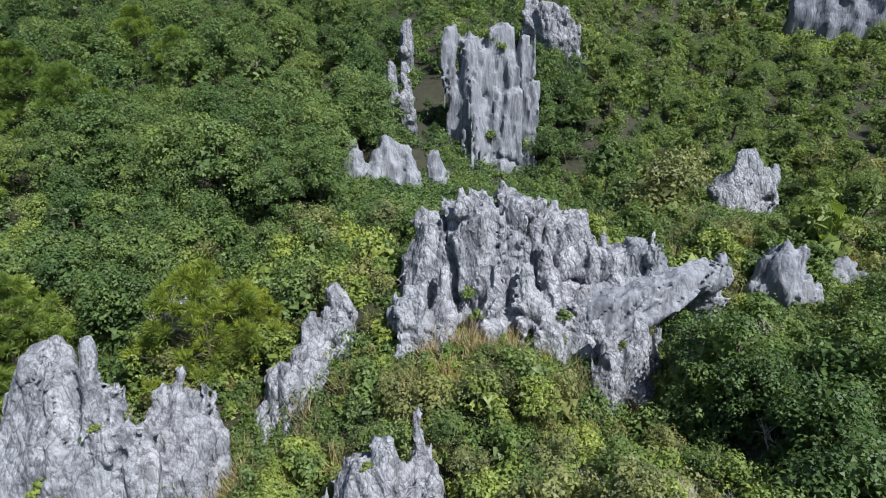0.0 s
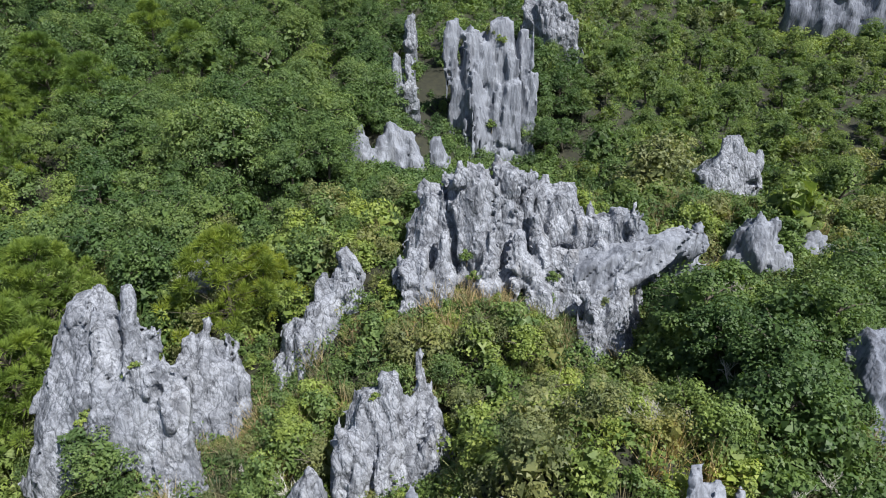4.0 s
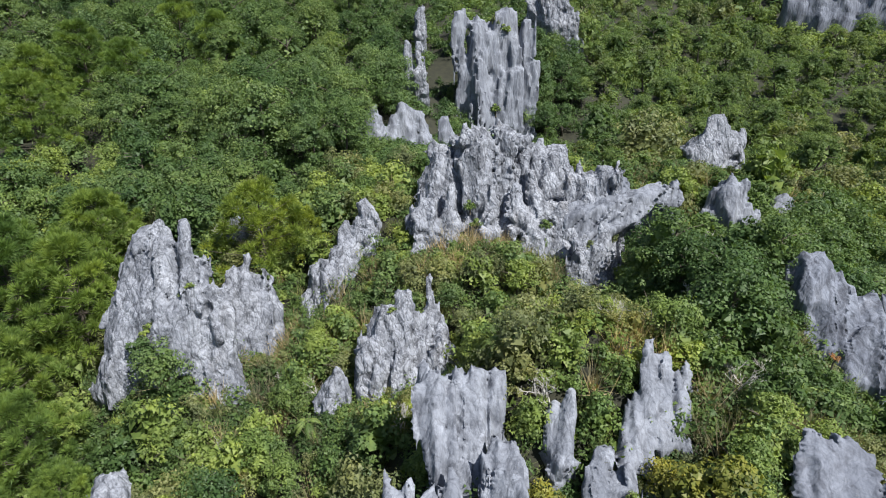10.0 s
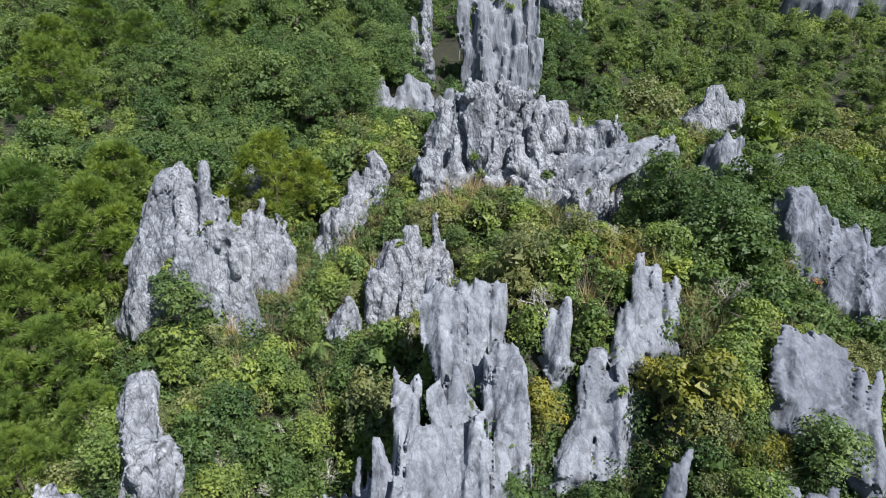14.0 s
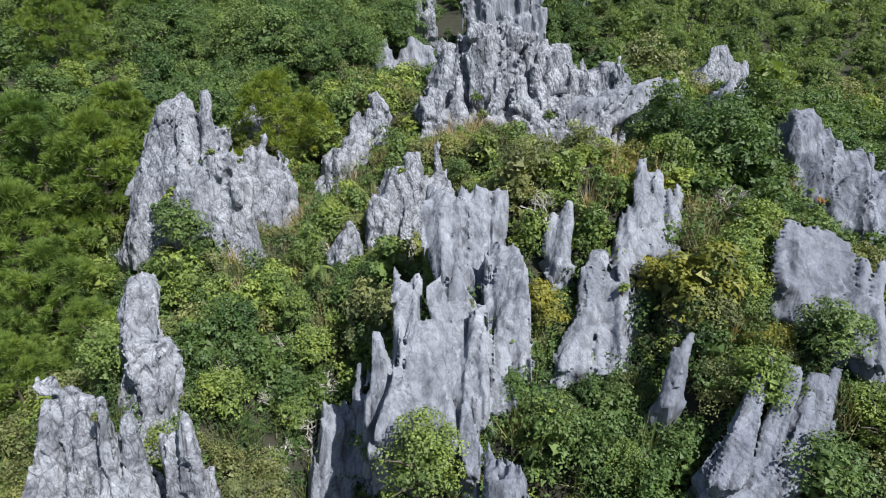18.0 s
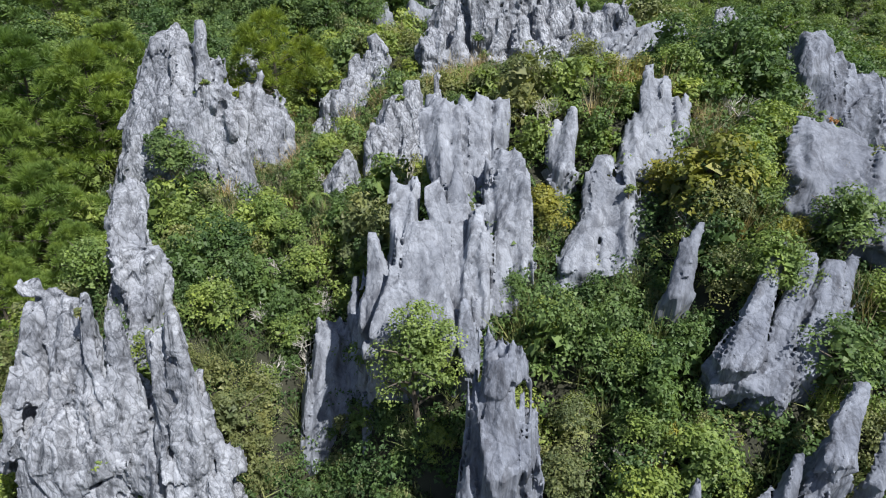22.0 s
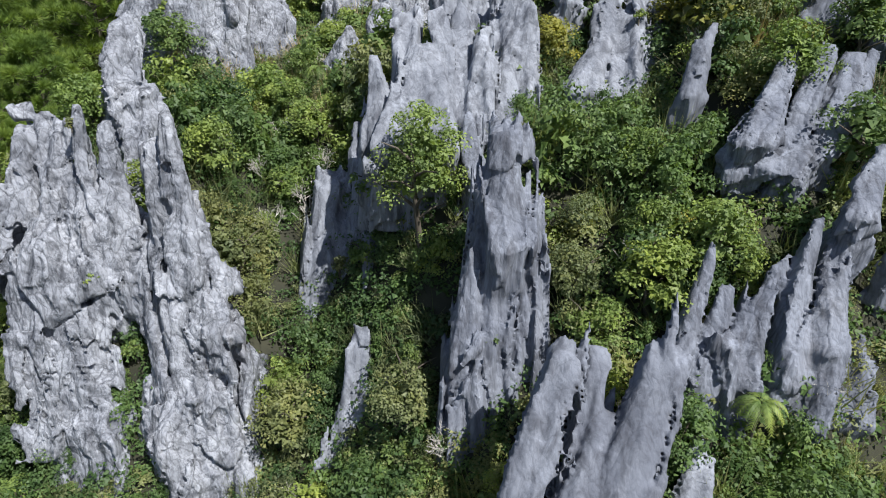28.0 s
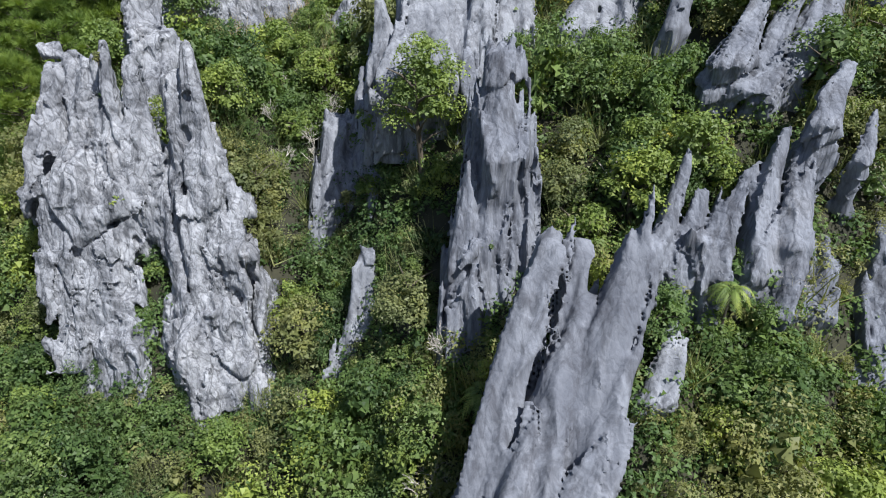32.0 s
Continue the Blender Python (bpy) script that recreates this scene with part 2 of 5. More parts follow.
def value_noise(p):
    """Smooth gradient noise, about 0..1, at the rows of p."""
    i = np.floor(p).astype(np.int64)
    f = p - i
    e = f * f * f * (f * (f * 6 - 15) + 10)
    total = 0.0
    for dx in (0, 1):
        for dy in (0, 1):
            for dz in (0, 1):
                h = (i[:, 0] + dx) * 73856093 ^ (i[:, 1] + dy) * 19349663 ^ (i[:, 2] + dz) * 83492791
                g = GRADS[(h ^ (h >> 13)) & 4095]
                w = (e[:, 0] if dx else 1 - e[:, 0]) * (e[:, 1] if dy else 1 - e[:, 1]) * (e[:, 2] if dz else 1 - e[:, 2])
                total = total + w * (g[:, 0] * (f[:, 0] - dx) + g[:, 1] * (f[:, 1] - dy) + g[:, 2] * (f[:, 2] - dz))
    return np.clip(0.5 + total * 0.95, 0, 1)


def fbm(p, octaves=3, gain=0.5):
    out, amp, norm = 0.0, 1.0, 0.0
    for k in range(octaves):
        out = out + amp * value_noise(p * 2.03 ** k + 17.3 * k)
        norm += amp
        amp *= gain
    return out / norm


def ridged(p):
    return 1 - np.abs(2 * value_noise(p) - 1)


def mesh_of(name, verts, faces, material, smooth=False):
    """A mesh from an array of corners and an array of equal-sided faces (or a list of such arrays)."""
    me = bpy.data.meshes.new(name)
    groups = faces if isinstance(faces, list) else [faces]
    loops = np.concatenate([g.ravel() for g in groups]).astype(np.int32)
    sizes = np.concatenate([np.full(len(g), g.shape[1]) for g in groups])
    starts = np.concatenate(([0], np.cumsum(sizes)[:-1])).astype(np.int32)
    me.vertices.add(len(verts))
    me.vertices.foreach_set("co", np.asarray(verts, dtype=np.float32).ravel())
    me.loops.add(len(loops))
    me.loops.foreach_set("vertex_index", loops)
    me.polygons.add(len(sizes))
    me.polygons.foreach_set("loop_start", starts)
    me.polygons.foreach_set("use_smooth", np.full(len(sizes), smooth))
    me.update(calc_edges=True)
    me.materials.append(material)
    return me


def smoothstep(a, b, x):
    t = np.clip((x - a) / (b - a), 0, 1)
    return t * t * (3 - 2 * t)


# ---- ground ----
SLOPE_Y = (-80, -30, -8, 10, 30, 60, 100, 160, 300, 700)
SLOPE_Z = (-20, -11, -4, 8, 12, 11, 17, 26, 80, 260)
RELIEF_X = (-24, -12, 0, 12, 24)
RELIEF = (
    (-6, -1.2, -1.8, -1.3, 1.4, 2.5),
    (4, -2.2, -0.4, 0.9, 1.5, 1.2),
    (14, -3.1, -0.6, 0.5, 0.7, 0.1),
    (26, -2.6, -0.1, 0.8, 0.9, 0.2),
    (42, -1.5, 0.5, 1.1, 1.1, 1.5),
)
BUMPS_X = (-15, -10, -5, 0, 5, 10, 15)
BUMPS = (
    (-8, 2.8, 1.3, -2.1, 1.1, 4.6, -1.1, -0.4),
    (-3, -2.3, 0.9, 1.1, 0.6, 1.3, 1.8, -0.3),
    (2, 2.7, 3.0, -3.2, 3.3, 0.7, 3.1, 1.4),
    (7, 3.3, 1.5, -1.2, 2.2, -0.2, 0.3, 1.7),
    (12, -1.6, -0.6, 0.2, 0.2, 4.5, 2.3, -0.5),
    (17, 3.4, -1.3, 0.6, -1.7, -1.0, -1.9, 3.8),
    (22, 0.1, -0.8, -1.2, 1.5, 0.2, -0.6, 1.1),
    (27, 1.6, -1.3, 1.9, -0.9, -0.0, -1.8, -0.7),
)
HOLLOWS = ((-36, 70, 26, 1.5), (46, 84, 30, -7.0), (6, 68, 11, -4.5), (12, 88, 10, 8.0), (-6, 66, 6, 4.5), (95, 150, 45, -10.0))


def ground(x, y):
    """The height of the hillside."""
    x, y = np.asarray(x, float), np.asarray(y, float)
    z = 0.0
    w = [math.exp(-(g / 6) ** 2) for g in range(-14, 15, 2)]
    for g, k in zip(range(-14, 15, 2), w):
        z = z + k / sum(w) * np.interp(y + g, SLOPE_Y, SLOPE_Z)
    for gy, *amps in RELIEF:
        for gx, amp in zip(RELIEF_X, amps):
            z = z + amp * np.exp(-((x - gx) ** 2 + (y - gy) ** 2) / 128.0)
    for gy, *amps in BUMPS:
        for gx, amp in zip(BUMPS_X, amps):
            z = z + amp * np.exp(-((x - gx) ** 2 + (y - gy) ** 2) / 23.12)
    for gx, gy, r, amp in HOLLOWS:
        z = z + amp * np.exp(-((x - gx) ** 2 + (y - gy) ** 2) / (2 * r * r))
    p = np.stack([np.ravel(x), np.ravel(y), np.zeros(x.size)], 1)
    far = smoothstep(60, 260, np.ravel(y))
    rough = (fbm(p / 7.0) - 0.5) * 1.6 + (fbm(p / 45.0 + 9) - 0.5) * 26 * far
    return z + rough.reshape(np.shape(x))


gx = np.concatenate([np.linspace(-700, -60, 30, endpoint=False), np.linspace(-60, 60, 121), np.linspace(60, 700, 31)[1:]])
gy = np.concatenate([np.linspace(-160, -30, 14, endpoint=False), np.linspace(-30, 110, 141), np.linspace(110, 1000, 50)[1:]])
GX, GY = np.meshgrid(gx, gy)
GZ = ground(GX, GY)
n = np.arange(GX.size).reshape(GX.shape)
quads = np.stack([n[:-1, :-1].ravel(), n[:-1, 1:].ravel(), n[1:, 1:].ravel(), n[1:, :-1].ravel()], 1)
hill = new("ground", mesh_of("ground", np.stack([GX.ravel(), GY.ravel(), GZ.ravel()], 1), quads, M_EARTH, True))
tagged(hill, "leaf-littered earth of a limestone hillside, coloured near-black for the shade under dense scrub", "ground", kind="structure")


# ---- rocks ----
# style: material, flutes (size, upright stretch, depth), facets (size, stretch, step, tilt), cracks, pits, crest sharpness, bulge of the outline, waviness, pointedness, crispness
ROUGH = (M_ROUGH, ((0.75, 3.2, 0.24), (0.36, 2.6, 0.12)), ((1.9, 1.7, 0.16, 0.30), (0.70, 1.7, 0.14, 0.45)), 0.26, 0.0, 0.5, 0.80, 0.16, 1.0, 0.55)
FLUTED = (M_FLUTED, ((0.66, 8.0, 0.34), (0.30, 7.0, 0.12)), ((1.5, 2.8, 0.26, 0.26),), 0.24, 0.0, 1.0, 0.72, 0.08, 0.9, 0.45)
PITTED = (M_PITTED, ((0.90, 3.0, 0.22), (0.40, 2.4, 0.13)), ((1.8, 2.4, 0.18, 0.32), (0.70, 1.9, 0.14, 0.50)), 0.24, 1.0, 0.8, 0.80, 0.12, 0.9, 0.55)
DARK_SHADED = (M_DARK_SHADED, ((0.72, 8.0, 0.37), (0.32, 7.0, 0.10)), ((1.6, 3.6, 0.20, 0.26),), 0.20, 0.0, 1.1, 0.78, 0.08, 0.95, 0.45)
BLADE = (M_BLADE, ((0.90, 8.0, 0.52), (0.36, 7.0, 0.10)), ((2.2, 4.0, 0.16, 0.24),), 0.14, 0.0, 1.1, 0.80, 0.14, 0.95, 0.30)
FOOTPRINTS = []
QUARRY = {}


def formation(name, label, category, group="limestone rocks on the hillside"):
    thing = tagged(new(name), label, category, group)
    QUARRY[thing.name] = (thing, [])
    return thing


def spire(thing, base, tip, width, top, thick, style, seed):
    """One rib of a rock, from its foot to its tip; ribs of one rock grow together."""
    ribs = QUARRY[thing.name][1]
    if not ribs:
        thing.location = base
    b, e = np.array(base, float), np.array(tip, float)
    FOOTPRINTS.append((b[0], b[1], width * 0.5, e[0], e[1], b[2], e[2]))
    ribs.append((b, e, width, top, thick, style, seed))


def cells(p, salt=0):
    """Distances to the nearest and second nearest of scattered centres, the nearest one's own number, and the way to it."""
    i0 = np.floor(p - 0.5).astype(np.int64)
    f1, f2, own, to = np.full(len(p), 9.0), np.full(len(p), 9.0), np.zeros(len(p), np.int64), np.zeros(p.shape)
    for dx in (0, 1):
        for dy in (0, 1):
            for dz in (0, 1):
                c = i0 + np.array([dx, dy, dz])
                h = (c[:, 0] * 73856093 ^ c[:, 1] * 19349663 ^ c[:, 2] * 83492791) + salt * 7919
                h = (h ^ (h >> 13)) & 4095
                q = c + 0.5 + 0.28 * GRADS[h] - p
                d = np.sqrt(np.einsum("ij,ij->i", q, q))
                closer = d < f1
                f2 = np.where(closer, f1, np.minimum(f2, d))
                own = np.where(closer, h, own)
                to = np.where(closer[:, None], q, to)
                f1 = np.where(closer, d, f1)
    return f1, f2, own, to


LOT = np.random.default_rng(8).random((4096, 3))


def rib_field(p, rib):
    """How far points lie outside (+) or inside (-) one rib, and the rib's half width at their height."""
    b, e, width, top, thick, style, seed = rib
    r = np.random.default_rng(seed)
    axis = e - b
    long = float(np.linalg.norm(axis))
    yaw = r.uniform(-0.45, 0.45)
    if abs(axis[2]) / long < 0.45:
        a = axis / long
        w = (p - b) @ a
        side = np.cross(a, [0, 0, 1.0])
        side /= np.linalg.norm(side)
        u, v = (p - b) @ np.cross(side, a), (p - b) @ side
        w, low = w / long, np.zeros(len(p))
    else:
        rise = axis[2]
        w = (p[:, 2] - b[2]) / rise
        low = np.clip(-w * rise, 0, None)
        up = np.clip(w, 0, 1.05)
        bend = (np.sin(up * r.uniform(2, 5) + r.uniform(0, 6)) * np.sin(np.pi * np.clip(up, 0, 1)) * 0.10 * width)
        x = p[:, 0] - b[0] - axis[0] * up - bend
        y = p[:, 1] - b[1] - axis[1] * up - 0.22 * low
        u, v = x * math.cos(yaw) + y * math.sin(yaw), y * math.cos(yaw) - x * math.sin(yaw)
    s = np.clip(w, 0, 1)
    wide, top = width * 1.14, top * style[8]
    half = 0.5 * wide * (top + (1 - top) * (1 - s) ** style[6]) + 0.03 * np.clip(low, 0, 4)
    vv = v / thick
    count = 4 + int(r.integers(0, 3))
    gauge = np.full(len(p), -9.0)
    for k in range(count):
        a = 2 * math.pi * (k + r.uniform(-0.3, 0.3)) / count + 0.35 * (s - 0.4) * r.uniform(-1, 1)
        reach = r.uniform(0.78, 1.0) * (1 + r.uniform(-0.30, 0.25) * (s - 0.35))
        gauge = np.maximum(gauge, (np.cos(a) * u + np.sin(a) * vv) / reach)
    d = (gauge - half) * math.sqrt(thick if thick < 1 else 1.0)
    # a slanting, ridged crest
    way = r.uniform(-0.6, 0.6)
    cu, cv = u * math.cos(way) + v * math.sin(way), v * math.cos(way) - u * math.sin(way)
    crest = (w - 1) * long + style[5] * (0.9 * np.abs(cv) - 0.25 * 0.5 * wide * top) + cu * r.uniform(-0.5, 0.5) * min(1.0, 0.3 + top)
    return np.maximum(d, 0.75 * crest), half


def weathered(p, d, half, style, size, salt, slant):
    """Wears the joined ribs: slabs broken off in steps, scalloped hollows with sharp crests, cracks and holes."""
    material, flutes, facets, cracks, pits, crest, bulge, wave, point, crisp = style
    q = p / size
    q = q + wave * 2.0 * (np.stack([value_noise(q * 0.8 + k) for k in (salt, salt + 9.5, salt + 21.3)], 1) - 0.5) * np.array([1, 1, 1.6])
    soft = np.clip(half / (0.62 * size), 0.12, 1.0) * size
    lean = q - np.outer(q[:, 2], slant)
    cut = 0.0
    for k, (a, tall, step, tilt) in enumerate(facets):
        f1, f2, own, to = cells(lean / np.array([a, a, a * tall]), salt + 5 * k)
        slope = np.einsum("ij,ij->i", to, GRADS[own])
        cut = cut + step * LOT[own, 0] + tilt * 0.5 * a * np.clip(slope, -0.5, 0.5)
        cut = cut + (cracks if k == 0 else 0.25 * cracks) * (1 - smoothstep(0.0, 0.085, f2 - f1))
    for k, (a, tall, depth) in enumerate(flutes):
        if tall >= 6:
            # runnels side by side, meeting in sharp crests that wander and join
            run = (0.90 * lean[:, 0] + 0.44 * lean[:, 1]) / a + 1.9 * value_noise(lean * np.array([0.9, 0.9, 1.6 / tall]) + salt + 7 * k)
            lane = np.floor(run).astype(np.int64)
            cut = cut + depth * np.sin(math.pi * (run - lane)) ** 0.7 * (0.35 + 0.85 * LOT[lane & 4095, 1])
            continue
        f1, f2, own, to = cells(lean / np.array([a, a, a * tall]), salt + 3 + k)
        cut = cut + depth * np.clip((f2 - f1) / 0.45, 0, 1) ** 0.8 * (0.3 + 0.9 * LOT[own, 1])
        if k == 0:
            cut = cut + 0.6 * cracks * (1 - smoothstep(0.0, 0.05, f2 - f1)) * (LOT[own, 2] > 0.72)
    out = d + np.minimum((cut - 0.33) * soft, 0.5 * half)
    if pits:
        for a, chance, big in ((1.9, 0.50, 0.26), (0.80, 0.55 * pits, 0.27)):
            f1, f2, own, to = cells(q / np.array([a, a, 1.3 * a]), salt + 11)
            hole = (big * (0.45 + 0.55 * LOT[own, 1]) - f1) * a * size
            out = np.where(LOT[own, 2] < chance, np.maximum(out, hole), out)
    return out


def skin(field, low, step):
    """Corners and four-sided faces of the surface where a field on a grid passes zero."""
    inside = field < 0
    nx, ny, nz = field.shape
    total = np.zeros((nx - 1, ny - 1, nz - 1), np.int8)
    corners = [(i, j, k) for i in (0, 1) for j in (0, 1) for k in (0, 1)]
    for i, j, k in corners:
        total += inside[i:nx - 1 + i, j:ny - 1 + j, k:nz - 1 + k]
    at = np.argwhere((total > 0) & (total < 8))
    index = np.full(total.shape, -1, np.int64)
    index[at[:, 0], at[:, 1], at[:, 2]] = np.arange(len(at))
    where, count = np.zeros((len(at), 3)), np.zeros(len(at))
    val = {c: field[at[:, 0] + c[0], at[:, 1] + c[1], at[:, 2] + c[2]] for c in corners}
    for c in corners:
        for ax in range(3):
            if c[ax]:
                continue
            o = list(c)
            o[ax] = 1
            v0, v1 = val[c], val[tuple(o)]
            hit = (v0 < 0) != (v1 < 0)
            t = np.where(hit, v0 / np.where(hit, v0 - v1, 1), 0)
            for m in range(3):
                where[:, m] += np.where(hit, c[m] + (t if m == ax else 0), 0)
            count += hit
    verts = low + (at + where / count[:, None]) * step
    quads = []
    for ax in range(3):
        a, b = (ax + 1) % 3, (ax + 2) % 3
        n0 = [slice(None)] * 3
        n1 = [slice(None)] * 3
        n0[ax], n1[ax] = slice(0, -1), slice(1, None)
        s0, s1 = inside[tuple(n0)], inside[tuple(n1)]
        e = np.argwhere(s0 != s1)
        e = e[(e[:, a] > 0) & (e[:, b] > 0) & (e[:, a] < field.shape[a] - 1) & (e[:, b] < field.shape[b] - 1)]
        flip = ~s0[e[:, 0], e[:, 1], e[:, 2]]
        four = []
        for da, db in ((1, 1), (0, 1), (0, 0), (1, 0)):
            c = e.copy()
            c[:, a] -= da
            c[:, b] -= db
            four.append(index[c[:, 0], c[:, 1], c[:, 2]])
        four = np.stack(four, 1)
        four[flip] = four[flip][:, ::-1]
        quads.append(four)
    return verts, np.vstack(quads)


def islands(count, faces):
    """For each face, a number shared by all faces that hang together with it."""
    lab = np.arange(count)
    while True:
        m = lab[faces].min(1)
        nxt = lab.copy()
        for k in range(4):
            np.minimum.at(nxt, faces[:, k], m)
        nxt = nxt[nxt]
        if (nxt == lab).all():
            return lab[faces[:, 0]]
        lab = nxt


def settled(count, quads, whose):
    """Gives stray patches of a rib to the rib that they touch, so that each part is one piece."""
    final = np.full(len(quads), -1)
    for n in np.unique(whose):
        own = np.flatnonzero(whose == n)
        lab = islands(count, quads[own])
        tally = np.bincount(lab)
        if tally.max() >= 60:
            final[own[lab == tally.argmax()]] = n
    holder = np.full(count, -1)
    for k in range(4):
        holder[quads[final >= 0][:, k]] = final[final >= 0]
    left = np.flatnonzero(final < 0)
    while len(left):
        got = holder[quads[left]].max(1)
        hit = got >= 0
        if not hit.any():
            break
        final[left[hit]] = got[hit]
        for k in range(4):
            v = quads[left[hit]][:, k]
            holder[v] = np.where(holder[v] < 0, got[hit], holder[v])
        left = left[~hit]
    if len(left):
        lab = islands(count, quads[left])
        final[left] = 1000 * 1000 + np.unique(lab, return_inverse=True)[1]
    return final


def quarry(thing, ribs, salt):
    """Grows the ribs of one rock into one body, weathers it, and parts it rib by rib."""
    y = min(r[0][1] for r in ribs)
    step = 0.09 if y < 1.5 else 0.12 if y < 14 else 0.175 if y < 40 else 0.34 if y < 100 else 0.8
    size = float(np.clip(np.mean([r[2] for r in ribs]) / 1.7, 0.75, 1.9))
    boxes = []
    for b, e, width, top, thick, style, seed in ribs:
        foot = min(float(ground(b[:1], b[1:2])[0]), b[2]) - 0.9
        deep = max(b[2] - foot, 0.6)
        flat = abs(e[2] - b[2]) < 0.45 * np.linalg.norm(e - b)
        pad = 0.72 * width * max(1.0, thick) + 0.35
        lo = np.minimum(b, e) - pad
        hi = np.maximum(b, e) + pad
        hi[1] += 0 if flat else 0.22 * deep
        if not flat:
            lo[2], hi[2] = foot, max(b[2], e[2]) + 0.5 * width + 0.2
        boxes.append((lo, hi))
    low = np.min([b[0] for b in boxes], 0) - step * 2
    high = np.max([b[1] for b in boxes], 0) + step * 2
    shape = tuple(int(n) + 1 for n in np.ceil((high - low) / step))
    field = np.full(shape, 3.0)
    half = np.ones(shape)
    owner = np.zeros(shape, np.int16)
    for n, (rib, (lo, hi)) in enumerate(zip(ribs, boxes)):
        i0 = np.maximum(np.floor((lo - low) / step).astype(int), 1)
        i1 = np.minimum(np.ceil((hi - low) / step).astype(int) + 1, np.array(shape) - 1)
        ax = [low[k] + step * np.arange(i0[k], i1[k]) for k in range(3)]
        g = np.stack(np.meshgrid(*ax, indexing="ij"), -1).reshape(-1, 3)
        d, h = rib_field(g, rib)
        sl = tuple(slice(i0[k], i1[k]) for k in range(3))
        part_shape = tuple(i1 - i0)
        d, h = d.reshape(part_shape), h.reshape(part_shape)
        old = field[sl]
        k = 0.10 * size
        t = np.clip(0.5 + 0.5 * (old - d) / k, 0, 1)
        owner[sl] = np.where(d < old, n, owner[sl])
        half[sl] = np.where(d < old, h, half[sl])
        field[sl] = old * (1 - t) + d * t - k * t * (1 - t)
    style = ribs[0][5]
    slant = np.mean([np.array([(r[1] - r[0])[0], (r[1] - r[0])[1], 0]) / max(0.6, (r[1] - r[0])[2]) for r in ribs], 0)
    band = np.argwhere((field > -1.3 * size) & (field < 0.45 * size))
    p = low + band * step
    at = (band[:, 0], band[:, 1], band[:, 2])
    field[at] = weathered(p, field[at], half[at], style, size, salt, slant)
    for face in (field[0], field[-1], field[:, 0], field[:, -1], field[:, :, 0], field[:, :, -1]):
        face[...] = 1.0
    verts, quads = skin(field, low, step)
    lab = islands(len(verts), quads)
    tally = np.bincount(lab)
    keep = tally[lab] > 0.03 * tally.max()
    for n in np.unique(lab[keep]):
        own = np.unique(quads[lab == n])
        foot = verts[own[verts[own, 2].argmin()]]
        if foot[2] > float(ground(foot[:1], foot[1:2])[0]) + 0.5 and tally[n] < tally.max():
            keep &= lab != n
    quads = quads[keep]
    cross = np.cross(verts[quads[:, 2]] - verts[quads[:, 0]], verts[quads[:, 3]] - verts[quads[:, 1]])
    normal = np.zeros_like(verts)
    for k in range(4):
        np.add.at(normal, quads[:, k], cross)
    normal /= np.linalg.norm(normal, axis=1, keepdims=True) + 1e-12
    cross /= np.linalg.norm(cross, axis=1, keepdims=True) + 1e-12
    crisp = style[9]
    corner = (1 - crisp) * normal[quads] + crisp * cross[:, None, :]
    cell = np.clip(np.round((verts[quads[:, 0]] - low) / step).astype(int), 0, np.array(shape) - 1)
    whose = owner[cell[:, 0], cell[:, 1], cell[:, 2]]
    whose = settled(len(verts), quads, whose)
    origin = np.array(thing.location)
    for n in np.unique(whose):
        used, faces = np.unique(quads[whose == n], return_inverse=True)
        me = mesh_of("spire", verts[used] - origin, faces.reshape(-1, 4), ribs[n % len(ribs)][5][0], True)
        me.normals_split_custom_set(corner[whose == n].reshape(-1, 3).tolist())
        ob = new("spire", me)
        ob.parent = thing


central = formation("limestone_outcrop", "broad jagged pale grey limestone outcrop with many weathered ribs", "rock outcrop")
spire(central, (1.49, 27.00, 12.96), (1.88, 29.00, 18.90), 2.34, 0.7, 0.8, ROUGH, 1)
spire(central, (3.12, 27.00, 12.61), (3.48, 29.30, 18.79), 2.20, 0.7, 0.8, ROUGH, 2)
spire(central, (4.65, 27.00, 11.56), (4.64, 29.80, 18.37), 1.97, 0.6, 0.8, ROUGH, 3)
spire(central, (0.18, 27.00, 12.26), (0.61, 29.00, 18.13), 1.77, 0.5, 0.8, ROUGH, 4)
spire(central, (-1.00, 27.50, 13.34), (-0.64, 29.00, 17.35), 1.77, 0.5, 0.8, ROUGH, 5)
spire(central, (-1.55, 28.00, 13.73), (-1.36, 29.00, 16.38), 1.34, 0.4, 0.8, ROUGH, 6)
spire(central, (5.98, 30.50, 15.51), (6.07, 31.00, 17.71), 0.75, 0.5, 0.8, ROUGH, 7)
spire(central, (6.50, 27.00, 10.83), (6.70, 29.50, 17.13), 2.41, 0.5, 0.8, ROUGH, 8)
spire(central, (7.94, 26.50, 10.47), (8.02, 29.00, 16.22), 2.09, 0.5, 0.8, ROUGH, 9)
spire(central, (9.25, 26.00, 10.84), (9.10, 28.50, 15.97), 2.05, 0.5, 0.8, ROUGH, 10)
spire(central, (10.32, 25.50, 10.50), (9.88, 28.00, 15.08), 1.60, 0.4, 0.8, ROUGH, 11)
spire(central, (5.13, 25.50, 12.07), (4.09, 27.00, 16.08), 1.99, 0.3, 0.8, ROUGH, 12)
spire(central, (2.14, 25.50, 12.58), (2.75, 27.00, 15.93), 1.69, 0.3, 0.8, ROUGH, 13)
spire(central, (0.17, 25.50, 12.58), (0.17, 27.00, 16.24), 1.55, 0.3, 0.8, ROUGH, 14)
spire(central, (-1.44, 25.00, 12.52), (-1.43, 26.00, 15.30), 2.22, 0.45, 0.8, ROUGH, 15)
